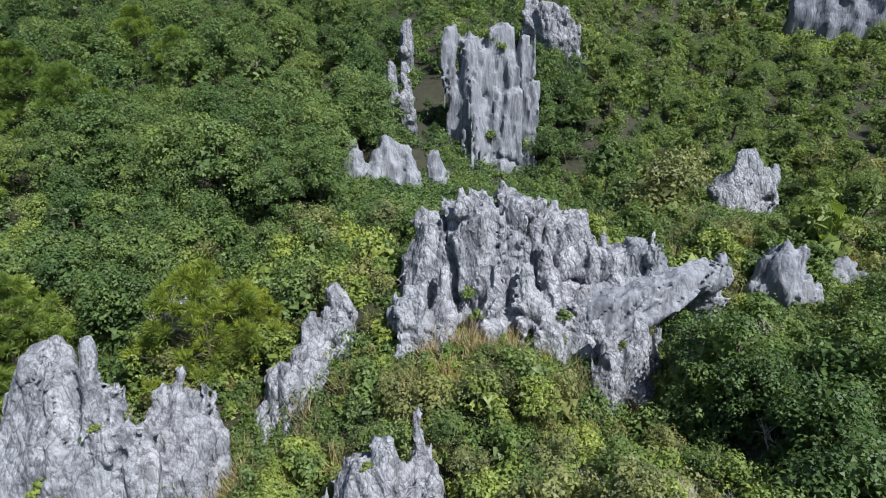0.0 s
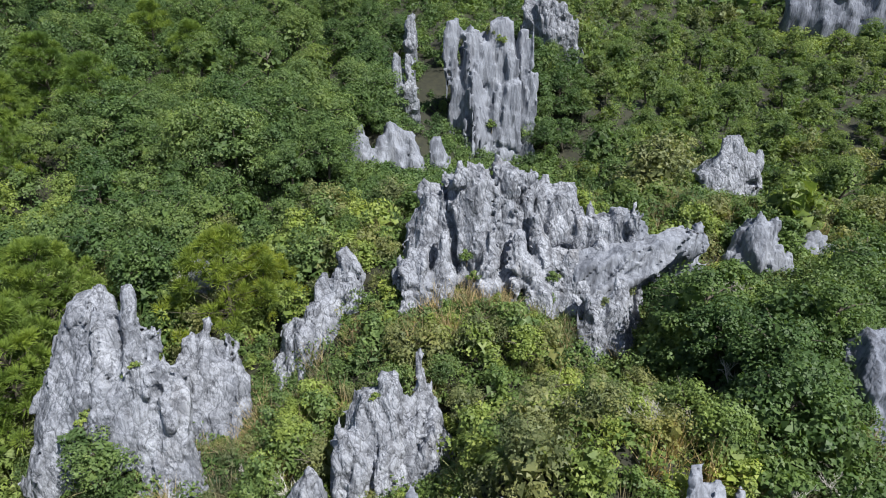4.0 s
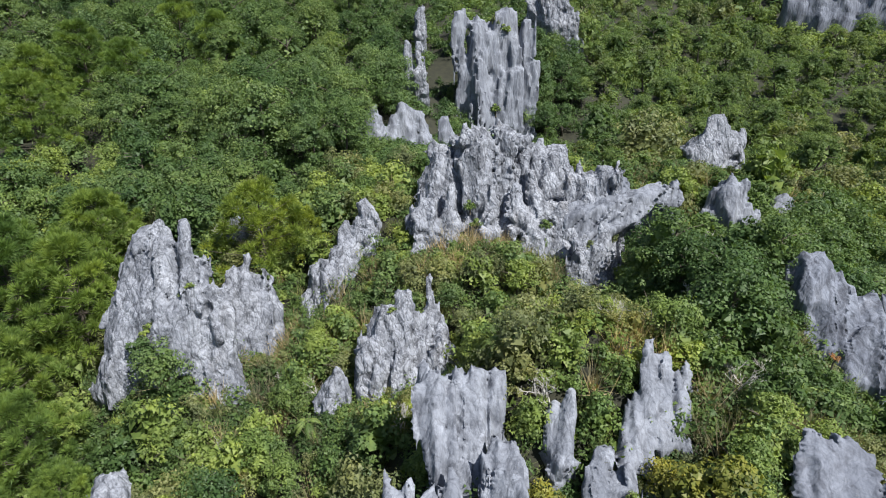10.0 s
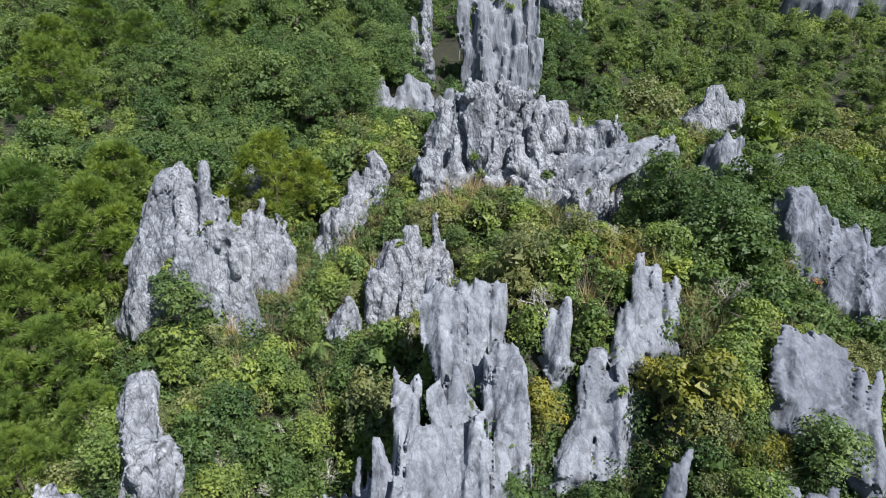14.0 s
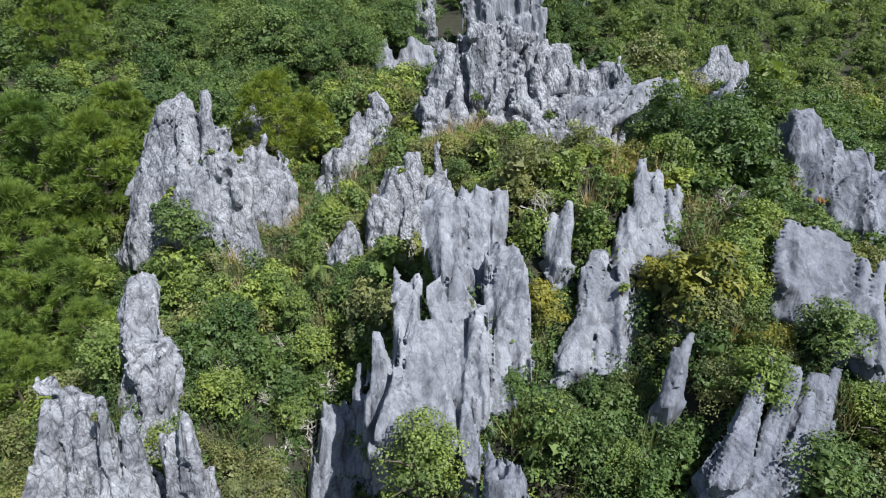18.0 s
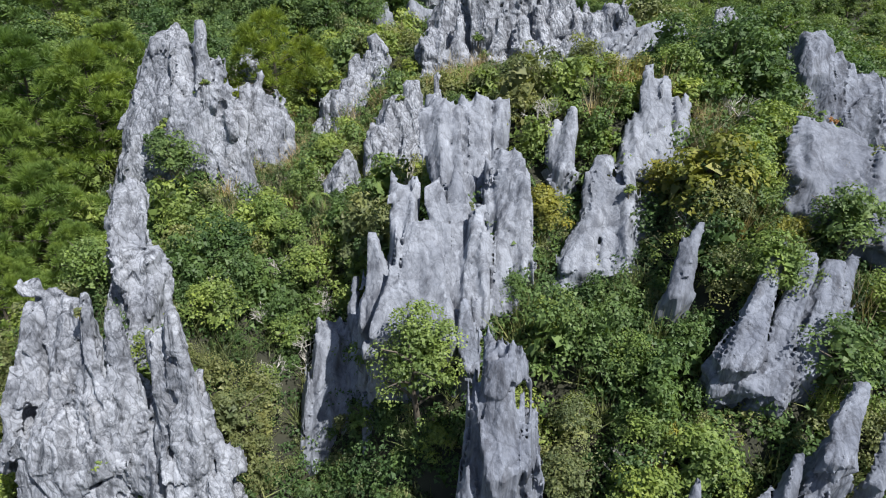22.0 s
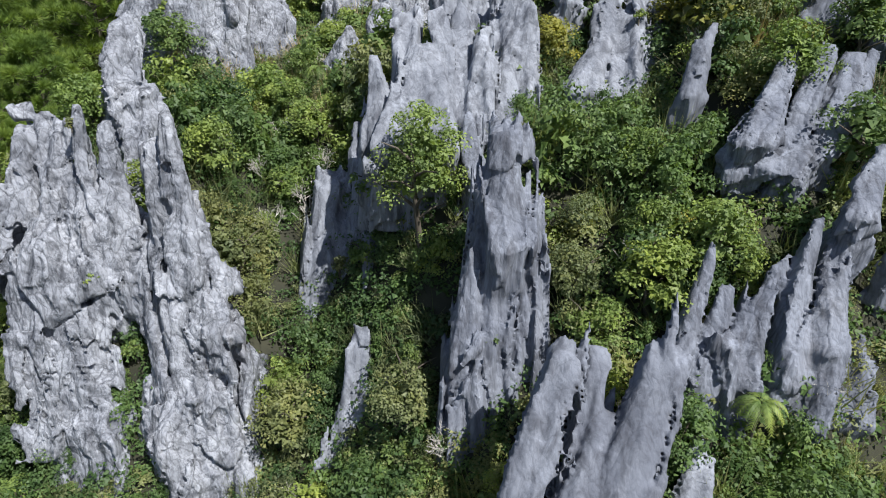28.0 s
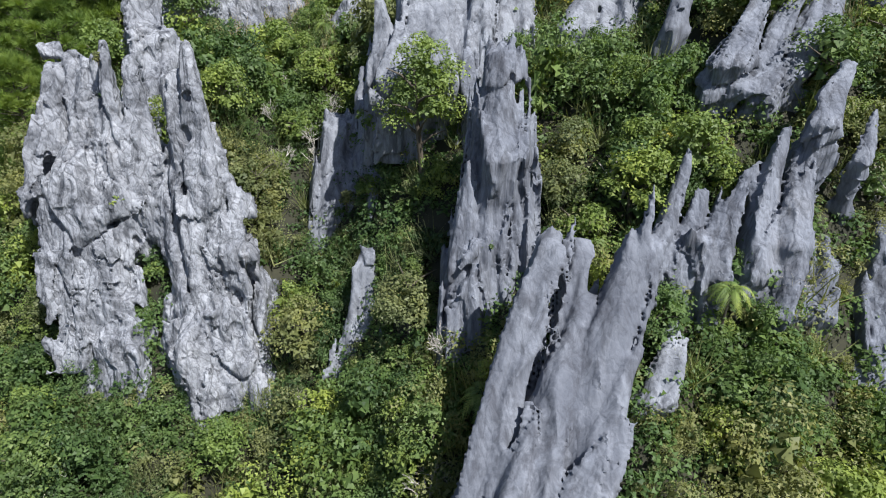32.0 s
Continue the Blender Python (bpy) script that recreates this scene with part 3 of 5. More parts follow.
spire(central, (7.43, 22.50, 9.99), (7.92, 24.50, 13.59), 2.14, 0.4, 0.8, ROUGH, 16)
spire(central, (9.02, 22.80, 11.26), (9.26, 24.50, 14.38), 1.59, 0.4, 0.8, ROUGH, 17)
spire(central, (7.28, 25.50, 11.90), (7.14, 27.00, 14.96), 1.71, 0.3, 0.8, ROUGH, 18)
spire(central, (5.77, 26.50, 13.27), (5.03, 28.00, 16.69), 1.72, 0.3, 0.8, ROUGH, 19)
spire(central, (2.39, 28.50, 10.53), (1.97, 30.00, 17.66), 5.98, 0.8, 0.45, ROUGH, 20)
spire(central, (5.85, 28.20, 9.98), (5.14, 30.00, 17.07), 5.97, 0.75, 0.45, ROUGH, 21)
spire(central, (8.74, 27.00, 9.73), (8.24, 29.00, 15.56), 4.58, 0.7, 0.5, ROUGH, 22)
spire(central, (0.18, 28.00, 11.24), (0.18, 29.60, 16.60), 3.69, 0.7, 0.5, ROUGH, 23)

beak = formation("overhanging_boulder", "grey limestone boulder jutting out sideways with a shaded underside", "rock")
spire(beak, (9.70, 27.30, 13.70), (14.30, 27.90, 15.20), 2.50, 0.42, 1.1, FLUTED, 24)
spire(beak, (10.65, 28.50, 14.81), (10.20, 28.50, 16.52), 1.84, 0.70, 0.8, FLUTED, 25)
spire(beak, (14.37, 28.60, 14.25), (14.86, 29.00, 15.62), 1.20, 0.60, 0.8, FLUTED, 26)

# Recessed rock in the dark tone: shade under the overhang put into colour.
beaku = formation("limestone_boulder", "undercut limestone below a jutting ledge, its shade put into a dark colour", "rock")
spire(beaku, (11.07, 29.40, 11.07), (14.16, 30.20, 12.45), 2.24, 0.5, 0.8, DARK_SHADED, 27)
spire(beaku, (11.70, 29.30, 10.94), (12.63, 30.00, 12.56), 1.92, 0.6, 0.7, DARK_SHADED, 28)

rrock = formation("limestone_rock", "low grey limestone rock with slanting slabs among shrubs", "rock")
spire(rrock, (19.55, 31.00, 12.36), (19.93, 31.60, 14.98), 3.12, 0.4, 0.8, FLUTED, 29)
spire(rrock, (18.57, 31.00, 12.36), (19.04, 31.60, 14.08), 1.97, 0.4, 0.8, FLUTED, 30)
spire(rrock, (21.11, 30.00, 10.87), (20.72, 30.50, 13.38), 2.28, 0.4, 0.8, FLUTED, 31)
spire(rrock, (24.80, 33.50, 11.75), (25.47, 34.00, 12.87), 1.93, 0.4, 0.8, FLUTED, 32)

knob = formation("limestone_pinnacle", "isolated grey limestone pinnacle with a dark hole", "rock")
spire(knob, (26.38, 49.30, 9.72), (25.75, 50.30, 14.68), 2.94, 0.45, 0.8, ROUGH, 33)
spire(knob, (24.94, 48.80, 9.50), (24.36, 49.60, 12.56), 3.51, 0.5, 0.8, ROUGH, 34)
spire(knob, (27.39, 49.30, 10.04), (27.02, 50.00, 13.08), 2.15, 0.5, 0.8, ROUGH, 35)
spire(knob, (25.61, 48.60, 9.59), (25.19, 49.40, 11.86), 3.40, 0.6, 0.8, ROUGH, 36)

back = formation("limestone_tower", "tall grey fluted limestone tower standing over the trees", "rock tower")
spire(back, (1.28, 70.00, 7.15), (0.81, 72.00, 22.67), 3.09, 0.50, 0.8, FLUTED, 37)
spire(back, (3.42, 69.50, 6.62), (2.90, 72.00, 21.60), 4.02, 0.60, 0.8, FLUTED, 38)
spire(back, (6.85, 70.00, 5.74), (6.62, 73.00, 22.21), 4.47, 0.60, 0.8, FLUTED, 39)
spire(back, (9.07, 70.50, 6.99), (9.32, 73.00, 21.73), 3.25, 0.50, 0.8, FLUTED, 40)
spire(back, (3.86, 69.00, 6.78), (4.06, 71.00, 18.40), 4.13, 0.40, 0.8, FLUTED, 41)
spire(back, (7.48, 69.30, 5.27), (7.55, 71.50, 19.55), 3.23, 0.40, 0.8, FLUTED, 42)
spire(back, (5.51, 70.50, 6.28), (5.23, 73.00, 19.95), 4.08, 0.50, 0.8, FLUTED, 43)
spire(back, (5.63, 68.80, 5.10), (5.70, 70.00, 13.22), 3.35, 0.40, 0.8, FLUTED, 44)
spire(back, (5.36, 71.00, 5.39), (4.89, 73.00, 20.57), 8.94, 0.85, 0.5, FLUTED, 45)

backr = formation("limestone_rock", "grey limestone crag half hidden by trees", "rock")
spire(backr, (15.04, 85.00, 19.02), (13.40, 86.00, 24.03), 3.29, 0.4, 0.8, ROUGH, 46)
spire(backr, (16.93, 85.00, 17.22), (16.17, 86.00, 21.04), 2.12, 0.4, 0.8, ROUGH, 47)
spire(backr, (12.17, 87.00, 21.29), (11.37, 88.00, 24.03), 3.02, 0.5, 0.8, ROUGH, 48)

backl = formation("limestone_pinnacle", "slim grey limestone pinnacle between trees", "rock")
spire(backl, (-4.84, 85.50, 18.23), (-4.92, 86.00, 21.88), 1.81, 0.4, 0.8, ROUGH, 49)

backl2 = formation("limestone_rock", "pale weathered limestone rock overgrown with twigs", "rock")
spire(backl2, (-5.05, 65.50, 15.51), (-5.53, 66.00, 19.79), 1.58, 0.50, 0.8, ROUGH, 50)
spire(backl2, (-3.94, 65.00, 15.62), (-4.24, 66.00, 19.50), 1.22, 0.50, 0.8, ROUGH, 51)

smrk = formation("limestone_cluster", "cluster of small pointed grey limestone rocks", "rock")
spire(smrk, (-7.85, 53.30, 11.53), (-8.09, 54.00, 14.76), 2.58, 0.35, 0.8, FLUTED, 52)
spire(smrk, (-4.79, 53.50, 10.91), (-5.03, 54.50, 14.78), 2.60, 0.40, 0.8, FLUTED, 53)
spire(smrk, (-2.92, 53.00, 9.44), (-3.60, 54.30, 14.15), 2.30, 0.35, 0.8, FLUTED, 54)
spire(smrk, (-0.42, 54.50, 11.11), (-0.84, 55.00, 13.41), 1.90, 0.40, 0.8, FLUTED, 55)
spire(smrk, (-6.01, 53.50, 11.46), (-6.10, 54.00, 13.87), 1.87, 0.40, 0.8, FLUTED, 56)

ledge = formation("limestone_cliff", "distant grey limestone cliff on the far slope", "cliff")
spire(ledge, (76.39, 138.00, 17.98), (75.94, 140.00, 23.80), 6.67, 0.8, 0.8, DARK_SHADED, 57)
spire(ledge, (80.76, 137.00, 16.06), (79.46, 139.00, 24.06), 7.15, 0.8, 0.8, DARK_SHADED, 58)
spire(ledge, (85.72, 137.00, 15.38), (83.73, 138.40, 24.30), 7.64, 0.8, 0.8, DARK_SHADED, 59)
spire(ledge, (90.57, 137.00, 15.16), (88.86, 139.00, 24.06), 7.17, 0.8, 0.8, DARK_SHADED, 60)
spire(ledge, (95.67, 136.50, 14.99), (93.40, 138.00, 24.32), 7.86, 0.8, 0.8, DARK_SHADED, 61)
spire(ledge, (100.66, 136.00, 15.04), (98.80, 138.00, 23.89), 7.83, 0.8, 0.8, DARK_SHADED, 62)

ltow = formation("limestone_tower", "tall pale grey limestone tower with pitted jagged ribs", "rock tower")
spire(ltow, (-18.12, 17.20, 7.36), (-16.32, 20.60, 15.55), 2.28, 0.6, 0.8, PITTED, 63)
spire(ltow, (-14.66, 17.60, 9.54), (-15.22, 20.40, 15.39), 2.83, 0.55, 0.8, PITTED, 64)
spire(ltow, (-13.32, 17.50, 9.27), (-14.02, 20.20, 16.21), 2.23, 0.3, 0.8, PITTED, 65)
spire(ltow, (-12.23, 16.80, 7.61), (-13.30, 19.80, 14.45), 2.54, 0.4, 0.8, PITTED, 66)
spire(ltow, (-11.31, 16.20, 6.43), (-12.14, 19.30, 12.18), 2.24, 0.4, 0.8, PITTED, 67)
spire(ltow, (-11.54, 19.50, 7.77), (-11.92, 22.50, 13.14), 1.99, 0.3, 0.8, PITTED, 68)
spire(ltow, (-10.75, 19.80, 8.34), (-11.02, 22.00, 11.68), 1.67, 0.3, 0.8, PITTED, 69)
spire(ltow, (-12.44, 20.00, 9.34), (-12.53, 22.00, 12.52), 1.27, 0.3, 0.8, PITTED, 70)
spire(ltow, (-10.27, 20.80, 9.01), (-10.54, 22.00, 11.13), 1.17, 0.3, 0.8, PITTED, 71)
spire(ltow, (-17.61, 17.00, 8.48), (-16.99, 19.20, 13.04), 1.79, 0.4, 0.8, PITTED, 72)
spire(ltow, (-16.25, 17.30, 9.01), (-15.77, 20.20, 15.05), 2.83, 0.6, 0.8, PITTED, 73)
spire(ltow, (-14.99, 17.40, 9.68), (-14.73, 19.60, 13.53), 2.37, 0.5, 0.8, PITTED, 74)
spire(ltow, (-12.81, 17.00, 8.56), (-13.78, 19.30, 12.33), 2.37, 0.4, 0.8, PITTED, 75)
spire(ltow, (-15.84, 18.20, 7.15), (-15.52, 20.60, 14.01), 3.60, 0.5, 0.5, PITTED, 76)
spire(ltow, (-13.00, 17.60, 6.91), (-13.41, 20.00, 11.92), 3.24, 0.45, 0.5, PITTED, 77)
spire(ltow, (-11.68, 20.60, 7.33), (-11.66, 22.60, 11.90), 2.98, 0.5, 0.5, PITTED, 78)

pinerk = formation("limestone_pinnacle", "small upright limestone rock behind a pine", "rock")
spire(pinerk, (-14.62, 28.60, 11.15), (-14.67, 29.20, 13.46), 1.22, 0.4, 0.8, ROUGH, 79)
spire(pinerk, (-14.20, 28.60, 11.15), (-14.26, 29.00, 12.65), 0.92, 0.4, 0.8, ROUGH, 80)

midrk = formation("limestone_outcrop", "stepped grey limestone outcrop beside a pine", "rock outcrop")
spire(midrk, (-5.42, 26.00, 12.52), (-5.61, 27.00, 14.71), 1.84, 0.3, 0.8, ROUGH, 81)
spire(midrk, (-4.94, 25.60, 11.93), (-4.95, 26.50, 13.93), 1.63, 0.4, 0.8, ROUGH, 82)
spire(midrk, (-7.05, 23.80, 9.30), (-6.73, 25.50, 12.43), 2.52, 0.5, 0.8, ROUGH, 83)
spire(midrk, (-8.42, 23.40, 8.71), (-8.19, 25.00, 11.09), 2.16, 0.5, 0.8, ROUGH, 84)
spire(midrk, (-6.05, 24.50, 10.11), (-5.77, 26.00, 12.59), 1.97, 0.5, 0.8, ROUGH, 85)
spire(midrk, (-6.46, 25.60, 11.91), (-6.55, 26.50, 13.83), 1.41, 0.3, 0.8, ROUGH, 86)

c2 = formation("limestone_outcrop", "rough mottled grey limestone outcrop with several blunt spires", "rock outcrop")
spire(c2, (-0.76, 17.20, 10.41), (-0.97, 18.90, 14.00), 0.98, 0.4, 0.8, ROUGH, 87)
spire(c2, (-2.22, 15.60, 9.52), (-2.14, 17.40, 13.64), 1.74, 0.5, 0.8, ROUGH, 88)
spire(c2, (-3.32, 15.20, 9.13), (-3.09, 17.20, 13.10), 1.61, 0.45, 0.8, ROUGH, 89)
spire(c2, (-1.17, 15.80, 9.37), (-1.34, 17.00, 11.93), 2.26, 0.5, 0.8, ROUGH, 90)
spire(c2, (-3.73, 14.60, 8.76), (-3.91, 16.00, 11.58), 1.51, 0.5, 0.8, ROUGH, 91)
spire(c2, (-2.46, 15.80, 8.63), (-2.49, 17.60, 12.69), 3.14, 0.7, 0.5, ROUGH, 92)
spire(c2, (-0.97, 16.40, 8.88), (-1.09, 18.00, 12.62), 2.02, 0.6, 0.6, ROUGH, 93)

c2b = formation("limestone_rock", "small grey limestone rock in dry scrub", "rock")
spire(c2b, (-5.87, 14.20, 8.72), (-5.45, 15.00, 10.70), 1.14, 0.4, 0.8, PITTED, 94)
spire(c2b, (-5.11, 14.40, 8.73), (-5.07, 15.00, 10.30), 0.93, 0.4, 0.8, PITTED, 95)

c2c = formation("limestone_rock", "small rounded limestone rock in dense shrubs", "rock")
spire(c2c, (-5.28, 12.70, 7.52), (-5.22, 13.00, 8.28), 0.79, 0.5, 0.8, PITTED, 96)

c3 = formation("limestone_tower", "massive fluted grey limestone tower split by deep vertical clefts", "rock tower")
spire(c3, (0.47, 6.40, 8.94), (-0.24, 9.70, 14.42), 2.41, 0.95, 0.9, FLUTED, 1400)
spire(c3, (0.92, 6.40, 8.95), (0.74, 9.80, 14.50), 1.95, 0.90, 0.9, FLUTED, 1401)
spire(c3, (1.63, 8.60, 11.95), (2.00, 10.00, 14.40), 1.07, 0.60, 0.8, FLUTED, 1402)
spire(c3, (2.03, 5.20, 9.52), (2.04, 7.60, 13.01), 2.00, 0.85, 0.9, FLUTED, 1403)
spire(c3, (0.28, 3.75, 9.05), (0.34, 6.75, 12.43), 1.70, 0.38, 0.8, FLUTED, 1404)
spire(c3, (-0.96, 2.75, 8.52), (-1.23, 4.95, 11.22), 2.56, 0.38, 0.9, FLUTED, 1405)
spire(c3, (-1.55, 4.00, 9.49), (-1.62, 6.30, 12.30), 1.26, 0.95, 0.8, FLUTED, 1406)
spire(c3, (1.04, 2.75, 8.59), (1.15, 5.15, 11.88), 1.30, 0.28, 0.8, FLUTED, 1407)
spire(c3, (1.85, 3.15, 8.80), (1.94, 5.35, 11.02), 1.28, 0.28, 0.8, FLUTED, 1408)
spire(c3, (1.17, 2.80, 8.38), (1.32, 3.80, 9.77), 1.16, 0.28, 0.8, FLUTED, 1409)
spire(c3, (-2.39, 3.00, 8.22), (-2.69, 4.60, 10.94), 1.26, 0.33, 0.8, FLUTED, 1410)
spire(c3, (-0.32, 3.60, 9.33), (-0.57, 5.90, 12.28), 1.07, 0.70, 0.8, FLUTED, 1411)
spire(c3, (0.72, 5.90, 8.24), (0.39, 9.20, 12.74), 2.67, 0.70, 0.5, FLUTED, 1412)
spire(c3, (2.34, 5.60, 11.03), (2.53, 7.40, 12.53), 0.99, 0.60, 0.8, FLUTED, 1413)

ridge = formation("limestone_ridge", "knife-edged grey limestone ridge stepping down the slope", "rock ridge")
spire(ridge, (7.80, 8.80, 13.73), (7.74, 10.20, 15.82), 0.99, 0.4, 0.8, FLUTED, 114)
spire(ridge, (8.12, 8.20, 12.77), (8.30, 10.00, 15.51), 1.35, 0.4, 0.8, FLUTED, 115)
spire(ridge, (8.58, 8.00, 12.62), (8.93, 9.80, 14.78), 0.98, 0.4, 0.8, FLUTED, 116)
spire(ridge, (6.92, 7.40, 12.38), (7.24, 9.00, 14.12), 1.23, 0.4, 0.8, FLUTED, 117)
spire(ridge, (5.50, 5.80, 10.75), (5.89, 7.60, 12.94), 1.41, 0.35, 0.8, FLUTED, 118)
spire(ridge, (6.23, 5.00, 10.28), (6.62, 7.00, 12.80), 1.17, 0.4, 0.8, FLUTED, 119)
spire(ridge, (7.11, 5.60, 10.66), (7.54, 7.60, 12.66), 0.97, 0.4, 0.8, FLUTED, 120)
spire(ridge, (4.68, 4.40, 9.89), (5.21, 5.80, 11.47), 1.27, 0.4, 0.8, FLUTED, 121)
spire(ridge, (5.71, 4.40, 9.80), (6.09, 5.80, 11.13), 1.15, 0.4, 0.8, FLUTED, 122)
spire(ridge, (4.06, 4.20, 9.27), (4.38, 5.00, 10.10), 0.95, 0.4, 0.8, FLUTED, 123)
spire(ridge, (9.31, 9.80, 13.86), (9.50, 10.50, 14.73), 0.61, 0.5, 0.8, FLUTED, 124)
spire(ridge, (8.09, 8.20, 12.27), (8.24, 9.80, 14.82), 2.04, 0.6, 0.5, FLUTED, 125)
spire(ridge, (6.07, 5.20, 9.89), (6.15, 7.00, 12.31), 2.12, 0.6, 0.5, FLUTED, 126)

rksm = formation("limestone_pinnacle", "split grey limestone pinnacle between shrubs", "rock")
spire(rksm, (4.25, 7.40, 12.44), (4.77, 8.90, 14.40), 0.97, 0.4, 0.8, FLUTED, 127)
spire(rksm, (4.02, 7.80, 12.62), (4.14, 8.90, 13.91), 0.67, 0.4, 0.8, FLUTED, 128)

r2 = formation("limestone_outcrop", "dark blue-grey slabby limestone outcrop under shrubs", "rock outcrop")
spire(r2, (16.80, 15.80, 14.72), (17.15, 16.80, 16.33), 1.84, 0.5, 0.8, DARK_SHADED, 129)
spire(r2, (17.91, 14.80, 12.75), (18.57, 16.50, 15.41), 2.22, 0.5, 0.8, DARK_SHADED, 130)
spire(r2, (18.95, 13.80, 11.77), (19.82, 15.80, 14.52), 2.73, 0.5, 0.8, DARK_SHADED, 131)
spire(r2, (20.18, 13.40, 10.92), (20.96, 15.40, 13.43), 2.46, 0.5, 0.8, DARK_SHADED, 132)
spire(r2, (16.84, 14.80, 12.41), (17.18, 16.20, 14.85), 1.56, 0.5, 0.8, DARK_SHADED, 133)
spire(r2, (21.91, 13.20, 10.60), (22.09, 15.50, 13.71), 3.00, 0.6, 0.8, DARK_SHADED, 134)

r3 = formation("limestone_outcrop", "smooth slanting grey limestone slabs with knife edges", "rock outcrop")
spire(r3, (12.02, 4.30, 12.26), (12.53, 6.20, 14.58), 1.53, 0.75, 0.9, BLADE, 1600)
spire(r3, (13.08, 4.70, 12.95), (13.79, 6.30, 14.26), 1.53, 0.85, 0.8, BLADE, 1601)
spire(r3, (11.74, 4.80, 13.30), (11.83, 6.00, 14.09), 0.84, 0.60, 0.8, BLADE, 1602)
spire(r3, (13.38, 2.90, 11.84), (14.31, 5.10, 14.03), 1.02, 0.40, 0.8, BLADE, 1603)
spire(r3, (13.88, 2.70, 11.77), (14.72, 4.90, 13.96), 1.22, 0.50, 0.8, BLADE, 1604)
spire(r3, (13.18, 3.60, 12.48), (14.05, 5.60, 14.05), 0.94, 0.50, 0.8, BLADE, 1605)

# Weak light on these blades is put into their dark tone.
r4 = formation("limestone_outcrop", "fluted limestone blades with sharp crests, toned dark for weak light", "rock outcrop")
spire(r4, (8.23, -0.60, 9.69), (10.16, 2.00, 12.17), 0.99, 0.33, 0.8, DARK_SHADED, 1500)
spire(r4, (9.21, -0.80, 8.93), (10.84, 1.80, 11.86), 1.04, 0.33, 0.8, DARK_SHADED, 1501)
spire(r4, (10.05, -0.60, 9.32), (11.54, 1.70, 11.61), 1.10, 0.38, 0.8, DARK_SHADED, 1502)
spire(r4, (11.15, 0.20, 9.92), (12.36, 2.00, 11.70), 0.81, 0.48, 0.8, DARK_SHADED, 1503)
spire(r4, (7.99, -0.40, 9.60), (9.23, 0.80, 10.65), 0.57, 0.38, 0.8, DARK_SHADED, 1504)

dart = formation("limestone_pinnacle", "slender dart-shaped limestone spike leaning to one side", "rock")
spire(dart, (7.29, 1.80, 10.34), (8.04, 3.00, 12.32), 0.80, 0.20, 0.8, BLADE, 146)
spire(dart, (7.15, 1.90, 10.26), (7.44, 2.80, 11.85), 0.48, 0.40, 0.8, BLADE, 147)

col = formation("limestone_column", "narrow pitted grey limestone column rising from shrubs", "rock tower")
spire(col, (-12.09, 5.40, 9.25), (-12.43, 7.00, 11.70), 1.55, 0.6, 0.8, PITTED, 148)
spire(col, (-11.58, 4.80, 7.54), (-11.91, 6.40, 9.99), 1.65, 0.5, 0.8, PITTED, 149)
spire(col, (-11.84, 4.40, 6.46), (-12.49, 6.00, 8.29), 2.33, 0.5, 0.8, PITTED, 150)
spire(col, (-12.61, 4.60, 6.55), (-12.69, 5.60, 8.83), 1.13, 0.4, 0.8, PITTED, 151)

fl = formation("limestone_tower", "tall pale limestone tower riddled with pits and holes", "rock tower")
spire(fl, (-14.08, 1.40, 4.76), (-14.36, 3.20, 8.87), 1.85, 0.80, 0.9, PITTED, 1300)
spire(fl, (-12.88, 1.00, 4.96), (-13.08, 2.80, 8.78), 1.72, 0.70, 0.8, PITTED, 1301)
spire(fl, (-11.02, 0.20, 4.35), (-11.89, 2.20, 9.61), 1.69, 0.20, 0.8, PITTED, 1302)
spire(fl, (-10.11, 0.20, 4.17), (-10.93, 2.00, 9.13), 1.57, 0.25, 0.8, PITTED, 1303)
spire(fl, (-8.79, -0.80, 1.77), (-9.78, 1.60, 8.56), 1.75, 0.18, 0.8, PITTED, 1304)
spire(fl, (-7.91, -1.00, 1.93), (-9.12, 1.40, 8.69), 1.73, 0.20, 0.8, PITTED, 1305)
spire(fl, (-7.31, -1.00, 2.18), (-8.55, 1.30, 9.66), 1.43, 0.15, 0.8, PITTED, 1306)
spire(fl, (-7.45, -2.20, -1.67), (-7.85, -0.80, 2.25), 3.10, 0.85, 0.8, PITTED, 1307)
spire(fl, (-6.45, -2.10, -1.84), (-6.62, -1.00, 1.76), 1.17, 0.60, 0.8, PITTED, 1308)
spire(fl, (-10.88, -2.40, -2.68), (-12.92, 0.40, 5.71), 2.17, 0.70, 0.9, PITTED, 1309)
spire(fl, (-11.09, -2.40, -2.30), (-11.48, -0.40, 3.80), 2.07, 0.60, 0.8, PITTED, 1310)
spire(fl, (-11.84, 0.50, 1.39), (-12.76, 2.50, 7.19), 3.18, 0.70, 0.5, PITTED, 1311)
spire(fl, (-9.04, -0.30, 1.59), (-10.39, 1.70, 6.05), 2.75, 0.60, 0.5, PITTED, 1312)
spire(fl, (-7.53, -0.30, 2.10), (-8.71, 1.60, 6.71), 2.28, 0.55, 0.6, PITTED, 1313)
spire(fl, (-9.40, -1.80, -2.28), (-9.48, -0.60, 1.15), 1.75, 0.60, 0.7, PITTED, 1314)
spire(fl, (-6.96, -1.00, 3.26), (-7.49, 0.20, 5.46), 1.08, 0.40, 0.8, PITTED, 1315)

